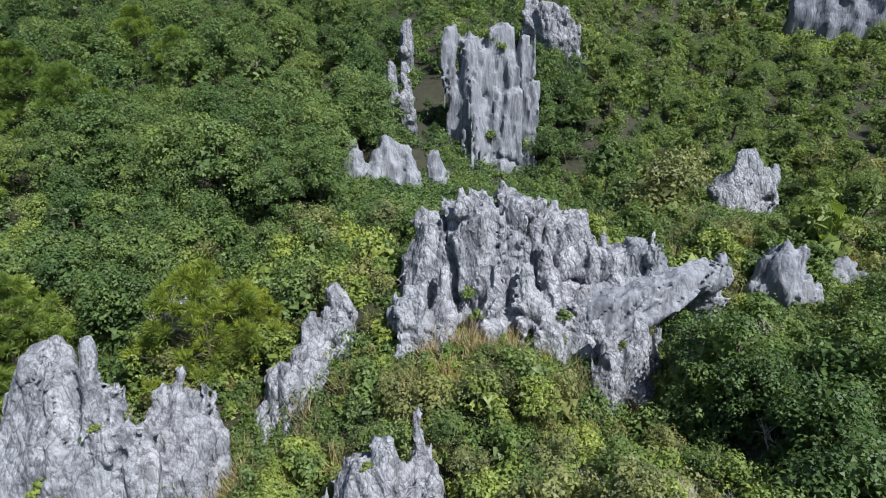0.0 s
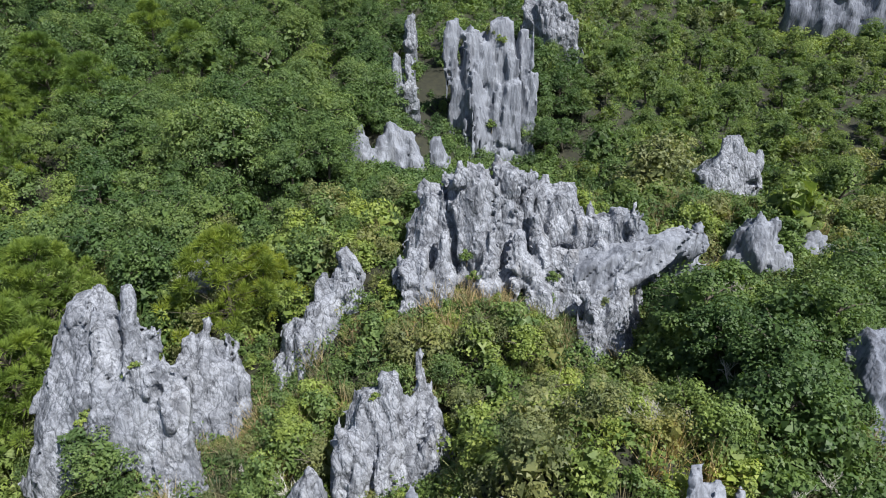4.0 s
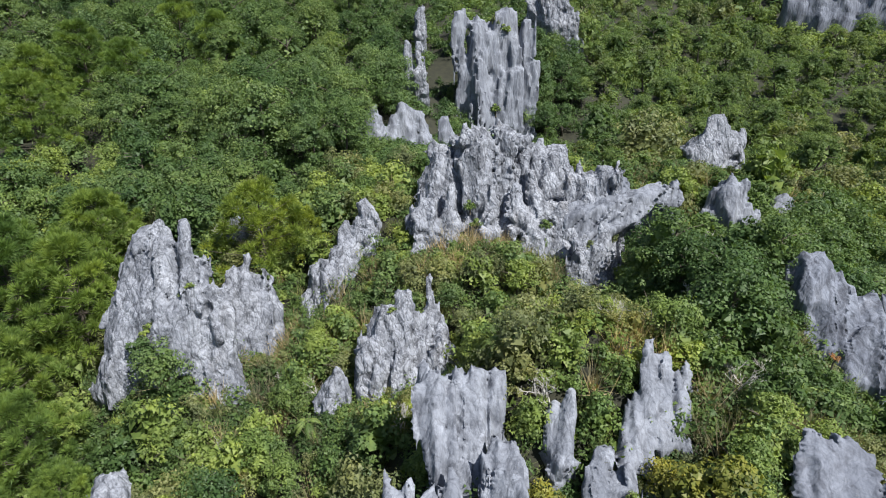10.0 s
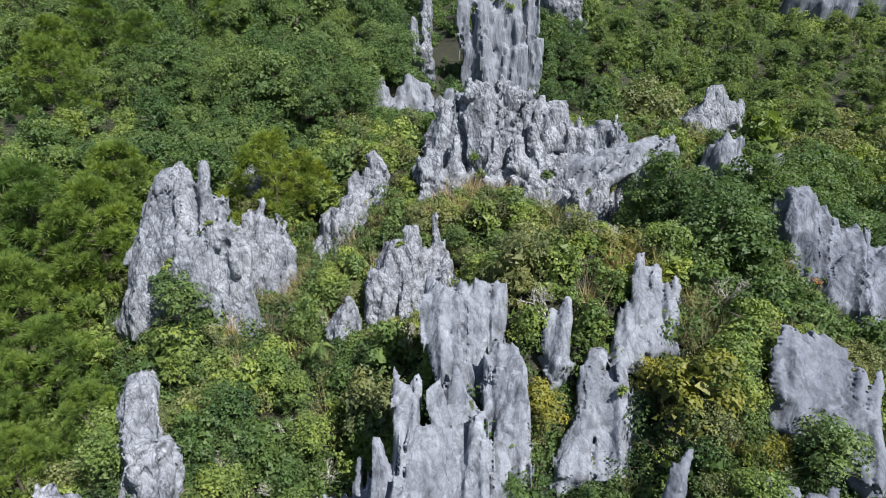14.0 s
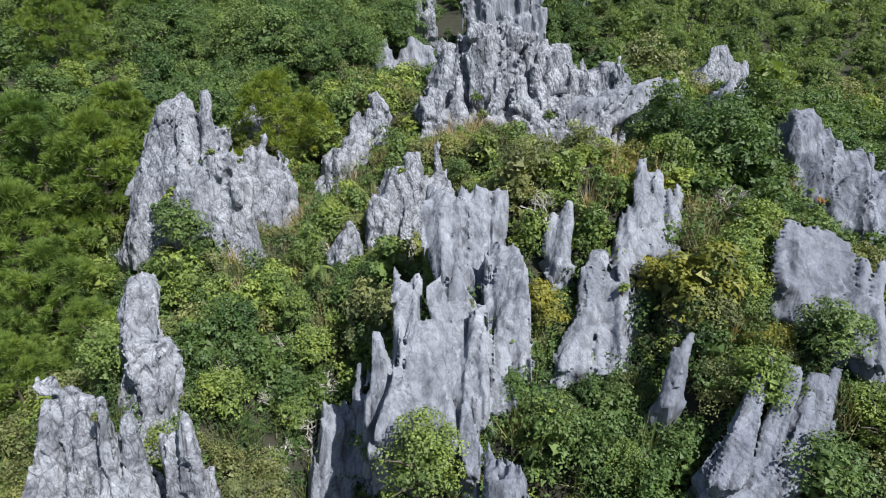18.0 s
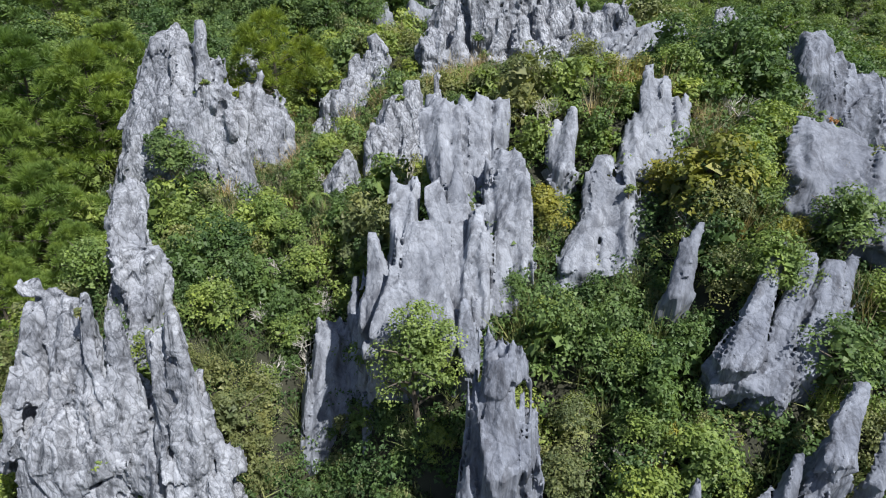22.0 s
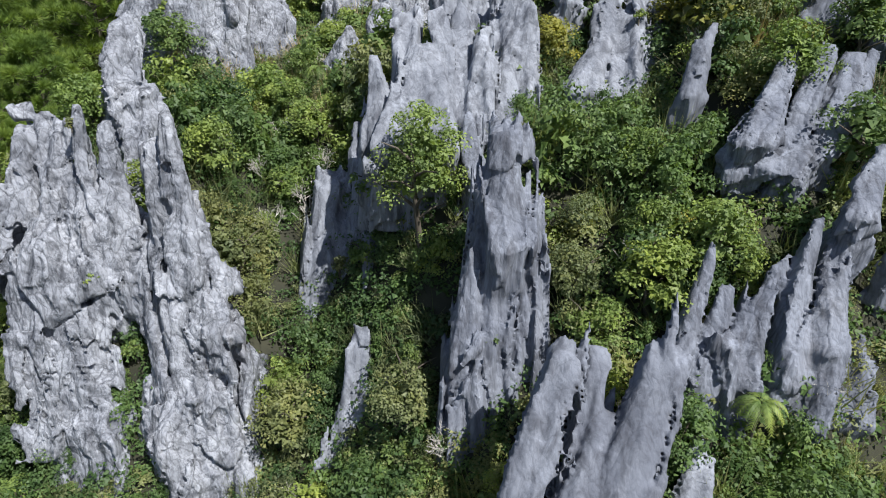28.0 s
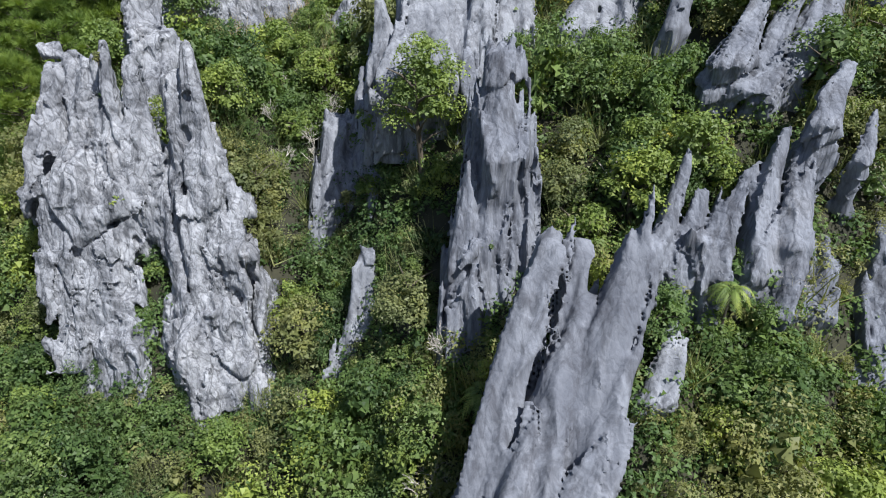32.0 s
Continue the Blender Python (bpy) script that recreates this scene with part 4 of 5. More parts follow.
lm = formation("limestone_rock", "smooth limestone rock draped in shrubs and hanging roots", "rock tower")
spire(lm, (-3.69, 5.60, 6.44), (-3.69, 6.40, 8.16), 0.75, 0.4, 0.8, FLUTED, 167)
spire(lm, (-4.35, 3.20, 1.22), (-4.35, 5.80, 6.35), 2.43, 0.6, 0.9, FLUTED, 168)
spire(lm, (-2.92, 3.00, 1.40), (-3.28, 5.60, 7.13), 1.96, 0.5, 0.8, FLUTED, 169)
spire(lm, (-2.67, -2.00, -0.39), (-2.58, -0.60, 3.06), 1.47, 0.5, 0.8, FLUTED, 170)
spire(lm, (-1.48, -2.40, 0.75), (-1.54, -1.60, 2.09), 1.05, 0.5, 0.8, FLUTED, 171)
spire(lm, (-4.54, 3.60, 2.00), (-4.93, 5.60, 5.47), 1.33, 0.6, 0.8, FLUTED, 172)
spire(lm, (-2.43, 1.20, 1.61), (-2.70, 3.20, 4.69), 1.62, 0.5, 0.8, FLUTED, 173)

fc = formation("limestone_tower", "slender dark-streaked limestone tower leaning among trees", "rock tower")
spire(fc, (1.73, -2.60, 7.27), (1.71, -0.80, 10.08), 1.24, 0.90, 0.9, DARK_SHADED, 1700)
spire(fc, (1.24, -3.60, 1.30), (1.42, -1.30, 8.60), 1.88, 0.65, 0.9, DARK_SHADED, 1701)
spire(fc, (2.33, -3.60, 1.37), (2.07, -1.40, 8.16), 1.56, 0.75, 0.9, DARK_SHADED, 1702)
spire(fc, (0.59, -3.60, 1.49), (0.79, -2.20, 5.56), 1.11, 0.45, 0.8, DARK_SHADED, 1703)
spire(fc, (2.71, -3.50, 2.79), (2.46, -1.80, 7.18), 0.96, 0.45, 0.8, DARK_SHADED, 1704)
spire(fc, (1.75, -3.90, 1.44), (1.52, -2.90, 5.35), 1.24, 0.55, 0.8, DARK_SHADED, 1705)

fcb = formation("limestone_rock", "narrow dark limestone rock behind a leaning tower", "rock")
spire(fcb, (0.86, 1.20, 7.86), (0.63, 2.60, 9.55), 0.81, 0.4, 0.8, DARK_SHADED, 180)

fp = formation("limestone_pinnacles", "sharp fluted limestone blades with a deep saddle between two peaks", "rock pinnacles")
spire(fp, (1.63, -8.80, 0.87), (3.06, -5.40, 6.29), 1.32, 0.52, 0.9, BLADE, 1000)
spire(fp, (2.75, -8.20, 1.79), (3.81, -5.30, 5.91), 1.04, 0.57, 0.8, BLADE, 1001)
spire(fp, (2.32, -9.20, 1.19), (3.84, -6.20, 4.96), 1.45, 0.47, 0.9, BLADE, 1002)
spire(fp, (3.46, -9.00, 1.04), (5.29, -5.60, 6.41), 1.58, 0.56, 0.9, BLADE, 1003)
spire(fp, (3.69, -9.60, 1.57), (4.81, -7.20, 4.29), 1.20, 0.52, 0.9, BLADE, 1004)
spire(fp, (2.88, -8.60, 0.54), (4.49, -6.00, 4.54), 2.23, 0.72, 0.5, BLADE, 1005)
spire(fp, (5.04, -6.20, 5.87), (5.33, -5.20, 7.61), 0.33, 0.20, 0.8, BLADE, 1007)

fr = formation("limestone_pinnacles", "row of slanting dark-streaked limestone blades with pointed tips", "rock pinnacles")
spire(fr, (6.01, -4.60, 4.71), (6.62, -3.30, 7.90), 0.89, 0.14, 0.8, DARK_SHADED, 1100)
spire(fr, (6.46, -4.70, 4.95), (7.06, -3.60, 6.87), 0.87, 0.42, 0.8, DARK_SHADED, 1101)
spire(fr, (7.00, -5.40, 3.48), (6.91, -4.50, 6.00), 0.86, 0.90, 0.8, DARK_SHADED, 1102)
spire(fr, (5.60, -6.20, 1.50), (6.77, -5.20, 4.22), 0.87, 0.52, 0.8, DARK_SHADED, 1103)
spire(fr, (7.32, -4.80, 5.04), (8.31, -3.30, 7.48), 1.01, 0.37, 0.8, DARK_SHADED, 1104)
spire(fr, (8.40, -4.60, 4.97), (9.17, -2.90, 8.46), 1.02, 0.37, 0.8, DARK_SHADED, 1105)
spire(fr, (9.08, -4.60, 4.13), (10.24, -2.40, 8.66), 1.50, 0.32, 0.8, DARK_SHADED, 1106)
spire(fr, (9.19, -4.30, 3.77), (9.47, -3.20, 6.37), 1.83, 0.62, 0.6, DARK_SHADED, 1107)
spire(fr, (9.32, -4.40, 5.74), (9.55, -3.40, 7.42), 0.84, 0.52, 0.8, DARK_SHADED, 1108)

frt = formation("limestone_needle", "leaning pointed limestone spike with dark streaks", "rock")
spire(frt, (10.06, -3.10, 8.59), (10.90, -1.90, 10.00), 0.92, 0.34, 0.8, DARK_SHADED, 1200)
spire(frt, (11.40, -2.90, 7.54), (11.83, -2.10, 8.77), 0.52, 0.25, 0.8, DARK_SHADED, 1201)

frl = formation("limestone_rock", "low limestone rib almost buried in shrubs", "rock")
spire(frl, (5.50, -7.40, 2.98), (6.16, -6.00, 4.36), 0.82, 0.4, 0.8, FLUTED, 199)
spire(frl, (6.42, -6.20, 2.77), (7.13, -5.60, 3.44), 0.73, 0.4, 0.8, FLUTED, 200)

# The crag stands in shade, which its dark style carries as colour.
rr = formation("limestone_crag", "limestone crag with broken ledges, its shade put into a dark colour", "rock outcrop")
spire(rr, (12.33, -4.80, 2.36), (12.90, -2.60, 5.71), 2.05, 0.6, 0.8, DARK_SHADED, 201)
spire(rr, (11.75, -4.80, 2.14), (12.34, -2.80, 4.89), 1.27, 0.5, 0.8, DARK_SHADED, 202)
spire(rr, (11.27, -4.80, 2.31), (11.82, -3.60, 3.06), 0.95, 0.5, 0.8, DARK_SHADED, 203)
spire(rr, (13.85, -4.60, 2.29), (13.85, -2.00, 6.54), 2.54, 0.6, 0.8, DARK_SHADED, 204)

for salt, (thing, ribs) in enumerate(QUARRY.values()):
    quarry(thing, ribs, salt)


# ---- plants: shapes ----
def leaves(at, normal, size, slim, rng, droop=0.2):
    """Leaf blades at the given points, facing the given way."""
    n = len(at)
    nn = normal + rng.normal(0, 0.42, (n, 3))
    nn /= np.linalg.norm(nn, axis=1, keepdims=True) + 1e-9
    d = np.cross(nn, rng.normal(0, 1, (n, 3)))
    d /= np.linalg.norm(d, axis=1, keepdims=True) + 1e-9
    side = np.cross(nn, d)
    L = (size * rng.uniform(0.65, 1.25, n))[:, None]
    mid = at + d * L * 0.25
    tip = at + d * L - nn * L * droop
    verts = np.stack([mid + side * L * slim * 0.6, tip, mid - side * L * slim * 0.6], 1).reshape(-1, 3)
    return verts, np.arange(n * 3).reshape(n, 3)


def sprays(at, way, count, length, width, rng, spread=0.75):
    """Tufts of needles or blades: thin triangles fanning out round a way."""
    n = len(at)
    a = np.repeat(at, count, 0)
    w = np.repeat(way, count, 0) + rng.normal(0, spread, (n * count, 3))
    w /= np.linalg.norm(w, axis=1, keepdims=True) + 1e-9
    side = np.cross(w, rng.normal(0, 1, w.shape))
    side /= np.linalg.norm(side, axis=1, keepdims=True) + 1e-9
    L = (length * rng.uniform(0.6, 1.2, len(a)))[:, None]
    verts = np.stack([a + side * width * 0.5, a - side * width * 0.5, a + w * L], 1).reshape(-1, 3)
    return verts, np.arange(len(a) * 3).reshape(-1, 3)


def dome_points(rng, count, radius, height, lobes, base=0.0, lobe=0.42, flat=0.8):
    """Points on the outsides of many bulges that together make an uneven crown."""
    az = rng.uniform(0, 2 * math.pi, lobes)
    up = rng.uniform(0.05, 1.0, lobes)
    out = np.sqrt(np.clip(1 - up ** 2, 0.0, 1)) * rng.uniform(0.55, 1.0, lobes)
    cen = np.stack([np.cos(az) * out * radius * 0.75, np.sin(az) * out * radius * 0.75, base + up * height * 0.78], 1)
    rad = rng.uniform(0.6, 1.15, lobes) * lobe * radius
    pick = rng.integers(0, lobes, count)
    v = rng.normal(0, 1, (count, 3))
    v[:, 2] = np.abs(v[:, 2]) * 1.2 - 0.25
    v /= np.linalg.norm(v, axis=1, keepdims=True)
    shell = rng.uniform(0.72, 1.05, count)[:, None]
    p = cen[pick] + v * rad[pick][:, None] * shell * np.array([1, 1, flat])
    nrm = v * 0.95 + np.array([0, 0, 0.40])
    return p, nrm


def tube(points, radii, sides=7):
    """Corners and faces of a tapering limb through the given points."""
    pts = np.array(points, float)
    verts = []
    for i, p in enumerate(pts):
        d = pts[min(i + 1, len(pts) - 1)] - pts[max(i - 1, 0)]
        d /= np.linalg.norm(d) + 1e-9
        a = np.cross(d, [0.31, 0.87, 0.21])
        a /= np.linalg.norm(a) + 1e-9
        c = np.cross(d, a)
        for k in range(sides):
            t = 2 * math.pi * k / sides
            verts.append(p + radii[i] * (math.cos(t) * a + math.sin(t) * c))
    n = np.arange(len(verts)).reshape(len(pts), sides)
    m = np.roll(n, -1, axis=1)
    return np.array(verts), np.stack([n[:-1].ravel(), m[:-1].ravel(), m[1:].ravel(), n[1:].ravel()], 1)


def joined(pieces):
    verts, faces, base = [], {}, 0
    for v, f in pieces:
        verts.append(v)
        faces.setdefault(f.shape[1], []).append(f + base)
        base += len(v)
    return np.vstack(verts), [np.vstack(f) for f in faces.values()]


def limbs(rng, height, reach, count, thick, lean=0.1):
    """A trunk with limbs that rise into the crown."""
    top = np.array([rng.normal(0, lean * height), rng.normal(0, lean * height), height])
    bend = top * 0.5 + rng.normal(0, 0.05 * height, 3)
    pieces = [tube([(0, 0, -0.6), (0, 0, 0), bend, top], [thick * 1.2, thick, thick * 0.7, thick * 0.25])]
    for k in range(count):
        s = rng.uniform(0.35, 0.9)
        at = bend * (s / 0.5) if s < 0.5 else bend + (top - bend) * ((s - 0.5) / 0.5)
        a = rng.uniform(0, 2 * math.pi)
        end = at + np.array([math.cos(a) * reach, math.sin(a) * reach, reach * rng.uniform(0.3, 0.8)]) * rng.uniform(0.6, 1)
        mid = (at + end) / 2 + np.array([0, 0, 0.08 * reach])
        pieces.append(tube([at, mid, end], [thick * 0.5, thick * 0.3, thick * 0.1], 5))
    return joined(pieces)


def inner_leaves(rng, count, radius, height, lobes, base, lobe, leaf):
    """Broad leaves deep inside a crown, which close it to the light."""
    p, nrm = dome_points(rng, max(8, count // 8), 0.62 * radius, 0.74 * height, lobes, base, lobe)
    return leaves(p, nrm, min(2.3 * leaf, 0.30 * radius), 0.85, rng)


def broadleaf(name, label, seed, radius, height, count, leaf, slim, material, trunk=1.2, lobes=26, category="tree", lobe=0.32, flat=0.8):
    rng = np.random.default_rng(seed)
    thing = tagged(new(name), label, category)
    v, f = limbs(rng, trunk + height * 0.55, radius * 0.7, 6, 0.05 + 0.02 * height)
    t = new("trunk", mesh_of("trunk", v, f, M_BARK, True))
    t.parent = thing
    p, nrm = dome_points(rng, count, radius, height, lobes, trunk, lobe, flat)
    v, f = joined([leaves(p, nrm, leaf, slim, rng), inner_leaves(rng, count, radius, height, lobes, trunk, lobe, leaf)])
    f = f[0]
    c = new("crown", mesh_of("crown", v, f, material))
    c.parent = thing
    return thing


def pine(name, label, seed, height, radius, material, puffs=230, needles=80):
    """A pine: a straight trunk, boughs, and a domed crown of soft round puffs of needles."""
    rng = np.random.default_rng(seed)
    thing = tagged(new(name), label, "pine tree")
    pieces = [tube([(0, 0, -0.8), (0.03, 0, height * 0.4), (0, 0.04, height * 0.9)], [0.022 * height, 0.017 * height, 0.004 * height], 8)]
    tiers = 6
    tier = rng.integers(0, tiers, puffs)
    az = rng.uniform(0, 2 * math.pi, puffs)
    s = (tier + rng.uniform(-0.25, 0.25, puffs)) / (tiers - 1)
    lobe = 0.82 + 0.18 * np.sin(5 * az + 2.1 * tier + seed)
    out = radius * np.sqrt(np.clip(1 - (0.97 * np.clip(s, 0, 1)) ** 1.8, 0.02, 1)) * lobe * np.where(rng.random(puffs) < 0.7, rng.uniform(0.8, 1.05, puffs), rng.uniform(0.3, 0.8, puffs))
    at = np.stack([np.cos(az) * out, np.sin(az) * out, height * (0.30 + 0.66 * s) + rng.normal(0, 0.10, puffs)], 1)
    for p in at[::3]:
        root = np.array([0, 0, max(0.2 * height, p[2] - 0.35 * np.hypot(p[0], p[1]) - 0.2)])
        mid = (root + p) / 2 - np.array([0, 0, 0.1])
        pieces.append(tube([root, mid, p], [0.005 * height, 0.0035 * height, 0.002 * height], 4))
    v, f = joined(pieces)
    t = new("trunk", mesh_of("trunk", v, f, M_BARK, True))
    t.parent = thing
    way = np.stack([0.35 * np.cos(az), 0.35 * np.sin(az), np.ones(puffs)], 1)
    wide = np.repeat(rng.uniform(0.75, 1.3, puffs), needles)
    ways = np.repeat(way, needles, 0) + rng.normal(0, 0.75, (puffs * needles, 3))
    ways /= np.linalg.norm(ways, axis=1, keepdims=True)
    root = np.repeat(at, needles, 0) + ways * (0.24 * wide)[:, None]
    v, f = sprays(root, ways, 1, 0.38, 0.045, rng, 0.25)
    c = new("crown", mesh_of("crown", v, f, material))
    c.parent = thing
    return thing


def plant(proto, x, y, size=1.0, turn=0.0, sink=0.15, z=None):
    """A copy of a plant, set on the ground."""
    h = float(ground(np.array([x]), np.array([y]))[0]) if z is None else z
    m = pose(x, y, h - sink, 0, 0, turn)
    made = copy_thing(proto, m)
    made.scale = (size, size, size)
    return made


def discard(proto):
    for o in (*proto.children_recursive, proto):
        bpy.data.objects.remove(o)


# ---- plants: placing ----
FP = np.array(FOOTPRINTS)


def clear_of_rock(x, y):
    """Metres from a place on the ground to the nearest rock's flank."""
    ax, ay = FP[:, 0], FP[:, 1]
    bx, by = ax + 0.4 * (FP[:, 3] - ax), ay + 0.4 * (FP[:, 4] - ay)
    x, y = np.asarray(x)[:, None], np.asarray(y)[:, None]
    t = np.clip(((x - ax) * (bx - ax) + (y - ay) * (by - ay)) / ((bx - ax) ** 2 + (by - ay) ** 2 + 1e-6), 0, 1)
    return (np.hypot(x - ax - t * (bx - ax), y - ay - t * (by - ay)) - 0.8 * FP[:, 2]).min(1)


VIEWPOINTS = ((22, 999, 0.0, 0.0, 30.0), (12, 22, 0.1, -8.0, 29.3), (1.5, 12, 0.4, -14.2, 22.6), (-99, 1.5, 0.7, -17.6, 13.6))


def headroom(x, y, reach=0.8):
    """How tall growth may stand at a place without hiding the foot of a rock behind it."""
    x, y = np.asarray(x, float), np.asarray(y, float)
    best = np.full(len(x), 99.0)
    g = ground(x, y)
    for lo, hi, ex, ey, ez in VIEWPOINTS:
        f = FP[(FP[:, 1] >= lo) & (FP[:, 1] < hi)]
        line = ez + 0.0 * f[:, 5]
        foot = f[:, 5] + 0.12 * (f[:, 6] - f[:, 5])
        for k in range(0, len(x), 2000):
            px, py = x[k:k + 2000, None], y[k:k + 2000, None]
            u = (py - ey) / (f[:, 1] - ey)
            near = (u > 0.35) & (u < 1.0) & (np.abs(px - ex - u * (f[:, 0] - ex)) < f[:, 2] * u + reach)
            room = np.where(near, line + u * (foot - ez) - g[k:k + 2000, None], 99.0).min(1)
            best[k:k + 2000] = np.minimum(best[k:k + 2000], room)
    return best


def jittered(x0, x1, y0, y1, gap, rng):
    xs, ys = np.meshgrid(np.arange(x0, x1, gap), np.arange(y0, y1, gap))
    xs = xs.ravel() + rng.uniform(-0.5, 0.5, xs.size) * gap
    ys = ys.ravel() + rng.uniform(-0.5, 0.5, ys.size) * gap
    return xs, ys


def in_view(x, y, margin=6):
    return np.abs(x) < (y + 22) * 0.80 + margin


def spread_out(name, label, category, xs, ys, sizes, shapes, material, rng, sink=0.1):
    """One sheet of low growth: each place takes one of the shapes, turned and sized."""
    zs = ground(xs, ys)
    verts, faces, base = [], [], 0
    for x, y, z, s in zip(xs, ys, zs, sizes):
        v, f = shapes[rng.integers(len(shapes))]
        a = rng.uniform(0, 2 * math.pi)
        ca, sa = math.cos(a) * s, math.sin(a) * s
        w = np.stack([v[:, 0] * ca - v[:, 1] * sa + x, v[:, 0] * sa + v[:, 1] * ca + y, v[:, 2] * s * rng.uniform(0.8, 1.25) + z - sink], 1)
        verts.append(w.astype(np.float32))
        faces.append(f + base)
        base += len(v)
    ob = new(name, mesh_of(name, np.vstack(verts), np.vstack(faces), material))
    return tagged(ob, label, category, kind="stuff")


def shrub_shape(seed, count, leaf, slim, radius=1.0, height=1.55, lobes=18, lobe=0.30, flat=0.8):
    rng = np.random.default_rng(seed)
    p, nrm = dome_points(rng, count, radius, height, lobes, 0.0, lobe, flat)
    v, f = joined([leaves(p, nrm, leaf, slim, rng), inner_leaves(rng, count, radius, height, lobes, 0.0, lobe, leaf)])
    return v, f[0]


rng = np.random.default_rng(11)


def zone_noise(xs, ys, size, shift):
    return fbm(np.stack([xs / size, ys / size, np.zeros(len(xs))], 1) + shift, 2) + rng.normal(0, 0.07, len(xs))


# undergrowth close to the path
def low_growth(x0, x1, y0, y1, step, big, tall, kinds, seed, floor_height, limit=1e9):
    xs, ys = jittered(x0, x1, y0, y1, step, rng)
    more_x, more_y = jittered(x0, x1, y0, y1, 0.6 * step, rng)
    steep = np.hypot(ground(more_x + 0.4, more_y) - ground(more_x - 0.4, more_y), ground(more_x, more_y + 0.4) - ground(more_x, more_y - 0.4)) / 0.8
    extra = rng.random(len(more_x)) < np.clip(0.55 * (steep - 0.75), 0, 0.6)
    xs, ys = np.concatenate([xs, more_x[extra]]), np.concatenate([ys, more_y[extra]])
    keep = in_view(xs, ys)
    xs, ys = xs[keep], ys[keep]
    gap = clear_of_rock(xs, ys)
    keep = gap > -0.15
    xs, ys, gap = xs[keep], ys[keep], gap[keep]
    sizes = np.clip(0.55 + 0.35 * gap, 0.5, 1.15) * (0.6 + 1.15 * rng.random(len(xs)) ** 1.8) * big
    room = headroom(xs, ys, 0.7)
    sizes = np.minimum(sizes, np.clip(room, floor_height, 9) / tall)
    keep = room < limit
    xs, ys, sizes = xs[keep], ys[keep], sizes[keep]
    patch = zone_noise(xs, ys, 5.0, 3)
    # the crest between the towers is dry and pale, the flanks are lush
    patch += 0.10 * np.exp(-((xs - 1) / 9) ** 2 - ((ys - 16) / 14) ** 2) - 0.10 * smoothstep(9, 16, xs) * smoothstep(5, 10, ys) + 0.045 * smoothstep(1, 4, xs) * smoothstep(-9, -6, -ys) + 0.03 * smoothstep(8, 18, -xs) - 0.01 * smoothstep(-3, 4, -ys)
    for i, (name, label, mat, lo, hi, leaf, slim, count) in enumerate(kinds):
        sel = (patch >= lo) & (patch < hi)
        shapes = [shrub_shape(seed + 10 * i + k, count, leaf, slim) for k in range(7)]
        spread_out(name, label, "undergrowth", xs[sel], ys[sel], sizes[sel], shapes, mat, rng)


low_growth(-36, 36, 7, 38, 1.22, 1.0, 1.75, (
    ("deep_green_undergrowth", "dark green broad-leaved scrub filling the hollows", M_LEAF_DEEP, -9, 0.45, 0.145, 0.60, 640),
    ("leafy_undergrowth", "dense mid-green leafy scrub covering the slope", M_LEAF, 0.45, 0.52, 0.125, 0.58, 680),
    ("light_green_undergrowth", "fresh light green leafy scrub between the rocks", M_LEAF_LIGHT, 0.52, 0.63, 0.13, 0.58, 680),
    ("olive_undergrowth", "dull olive scrub with small dry leaves", M_LEAF_OLIVE, 0.63, 9, 0.11, 0.52, 700),
), 100, 0.8)
low_growth(-22, 24, -13, 7, 1.08, 0.95, 1.75, (
    ("deep_green_thicket", "dark green leafy thicket at the foot of the towers", M_LEAF_DEEP, -9, 0.45, 0.095, 0.60, 950),
    ("leafy_thicket", "mid-green leafy thicket on the steep lower slope", M_LEAF, 0.45, 0.53, 0.082, 0.56, 1000),
    ("light_green_thicket", "fresh light green thicket on the steep lower slope", M_LEAF_LIGHT, 0.53, 0.575, 0.085, 0.56, 1000),
    ("olive_thicket", "olive thicket with small dry leaves on the lower slope", M_LEAF_OLIVE, 0.575, 9, 0.075, 0.52, 1000),
), 150, 0.85)
low_growth(-30, 34, -12, 38, 0.85, 0.5, 1.5, (
    ("low_green_scrub", "low green leafy scrub at the feet of the rocks", M_LEAF, -9, 0.52, 0.18, 0.60, 420),
    ("low_olive_scrub", "low dry olive scrub at the feet of the rocks", M_LEAF_OLIVE, 0.52, 9, 0.17, 0.52, 420),
), 180, 0.6, 2.2)


# a carpet of creepers and seedlings, where taller growth would not stand
def carpet(name, label, x0, x1, y0, y1, step, size, limit, mat, seed, count, leaf):
    xs, ys = jittered(x0, x1, y0, y1, step, rng)
    keep = in_view(xs, ys)
    xs, ys = xs[keep], ys[keep]
    keep = headroom(xs, ys, 1.5 * size) < limit
    xs, ys = xs[keep], ys[keep]
    shapes = [shrub_shape(seed + k, count, leaf, 0.6, 1.0, 0.55, 8, 0.55) for k in range(6)]
    spread_out(name, label, "undergrowth", xs, ys, rng.uniform(0.8, 1.3, len(xs)) * size, shapes, mat, rng, 0.0)


carpet("creeping_plants", "low green creepers carpeting the soil between rocks", -30, 34, -12, 40, 0.62, 0.55, 3.0, M_LEAF, 500, 105, 0.25)
carpet("slope_creepers", "low green creepers on the steep lower slope", -18, 18, -12, 8, 0.8, 0.6, 1e9, M_LEAF_DEEP, 505, 110, 0.20)
carpet("dry_creepers", "low dry olive creepers between rocks", -30, 34, -12, 40, 1.0, 0.5, 3.0, M_LEAF_OLIVE, 510, 140, 0.22)
carpet("middle_creepers", "low green creepers under the scrub of the middle slope", -32, 34, 6, 40, 1.35, 0.95, 1e9, M_LEAF_DEEP, 515, 100, 0.17)
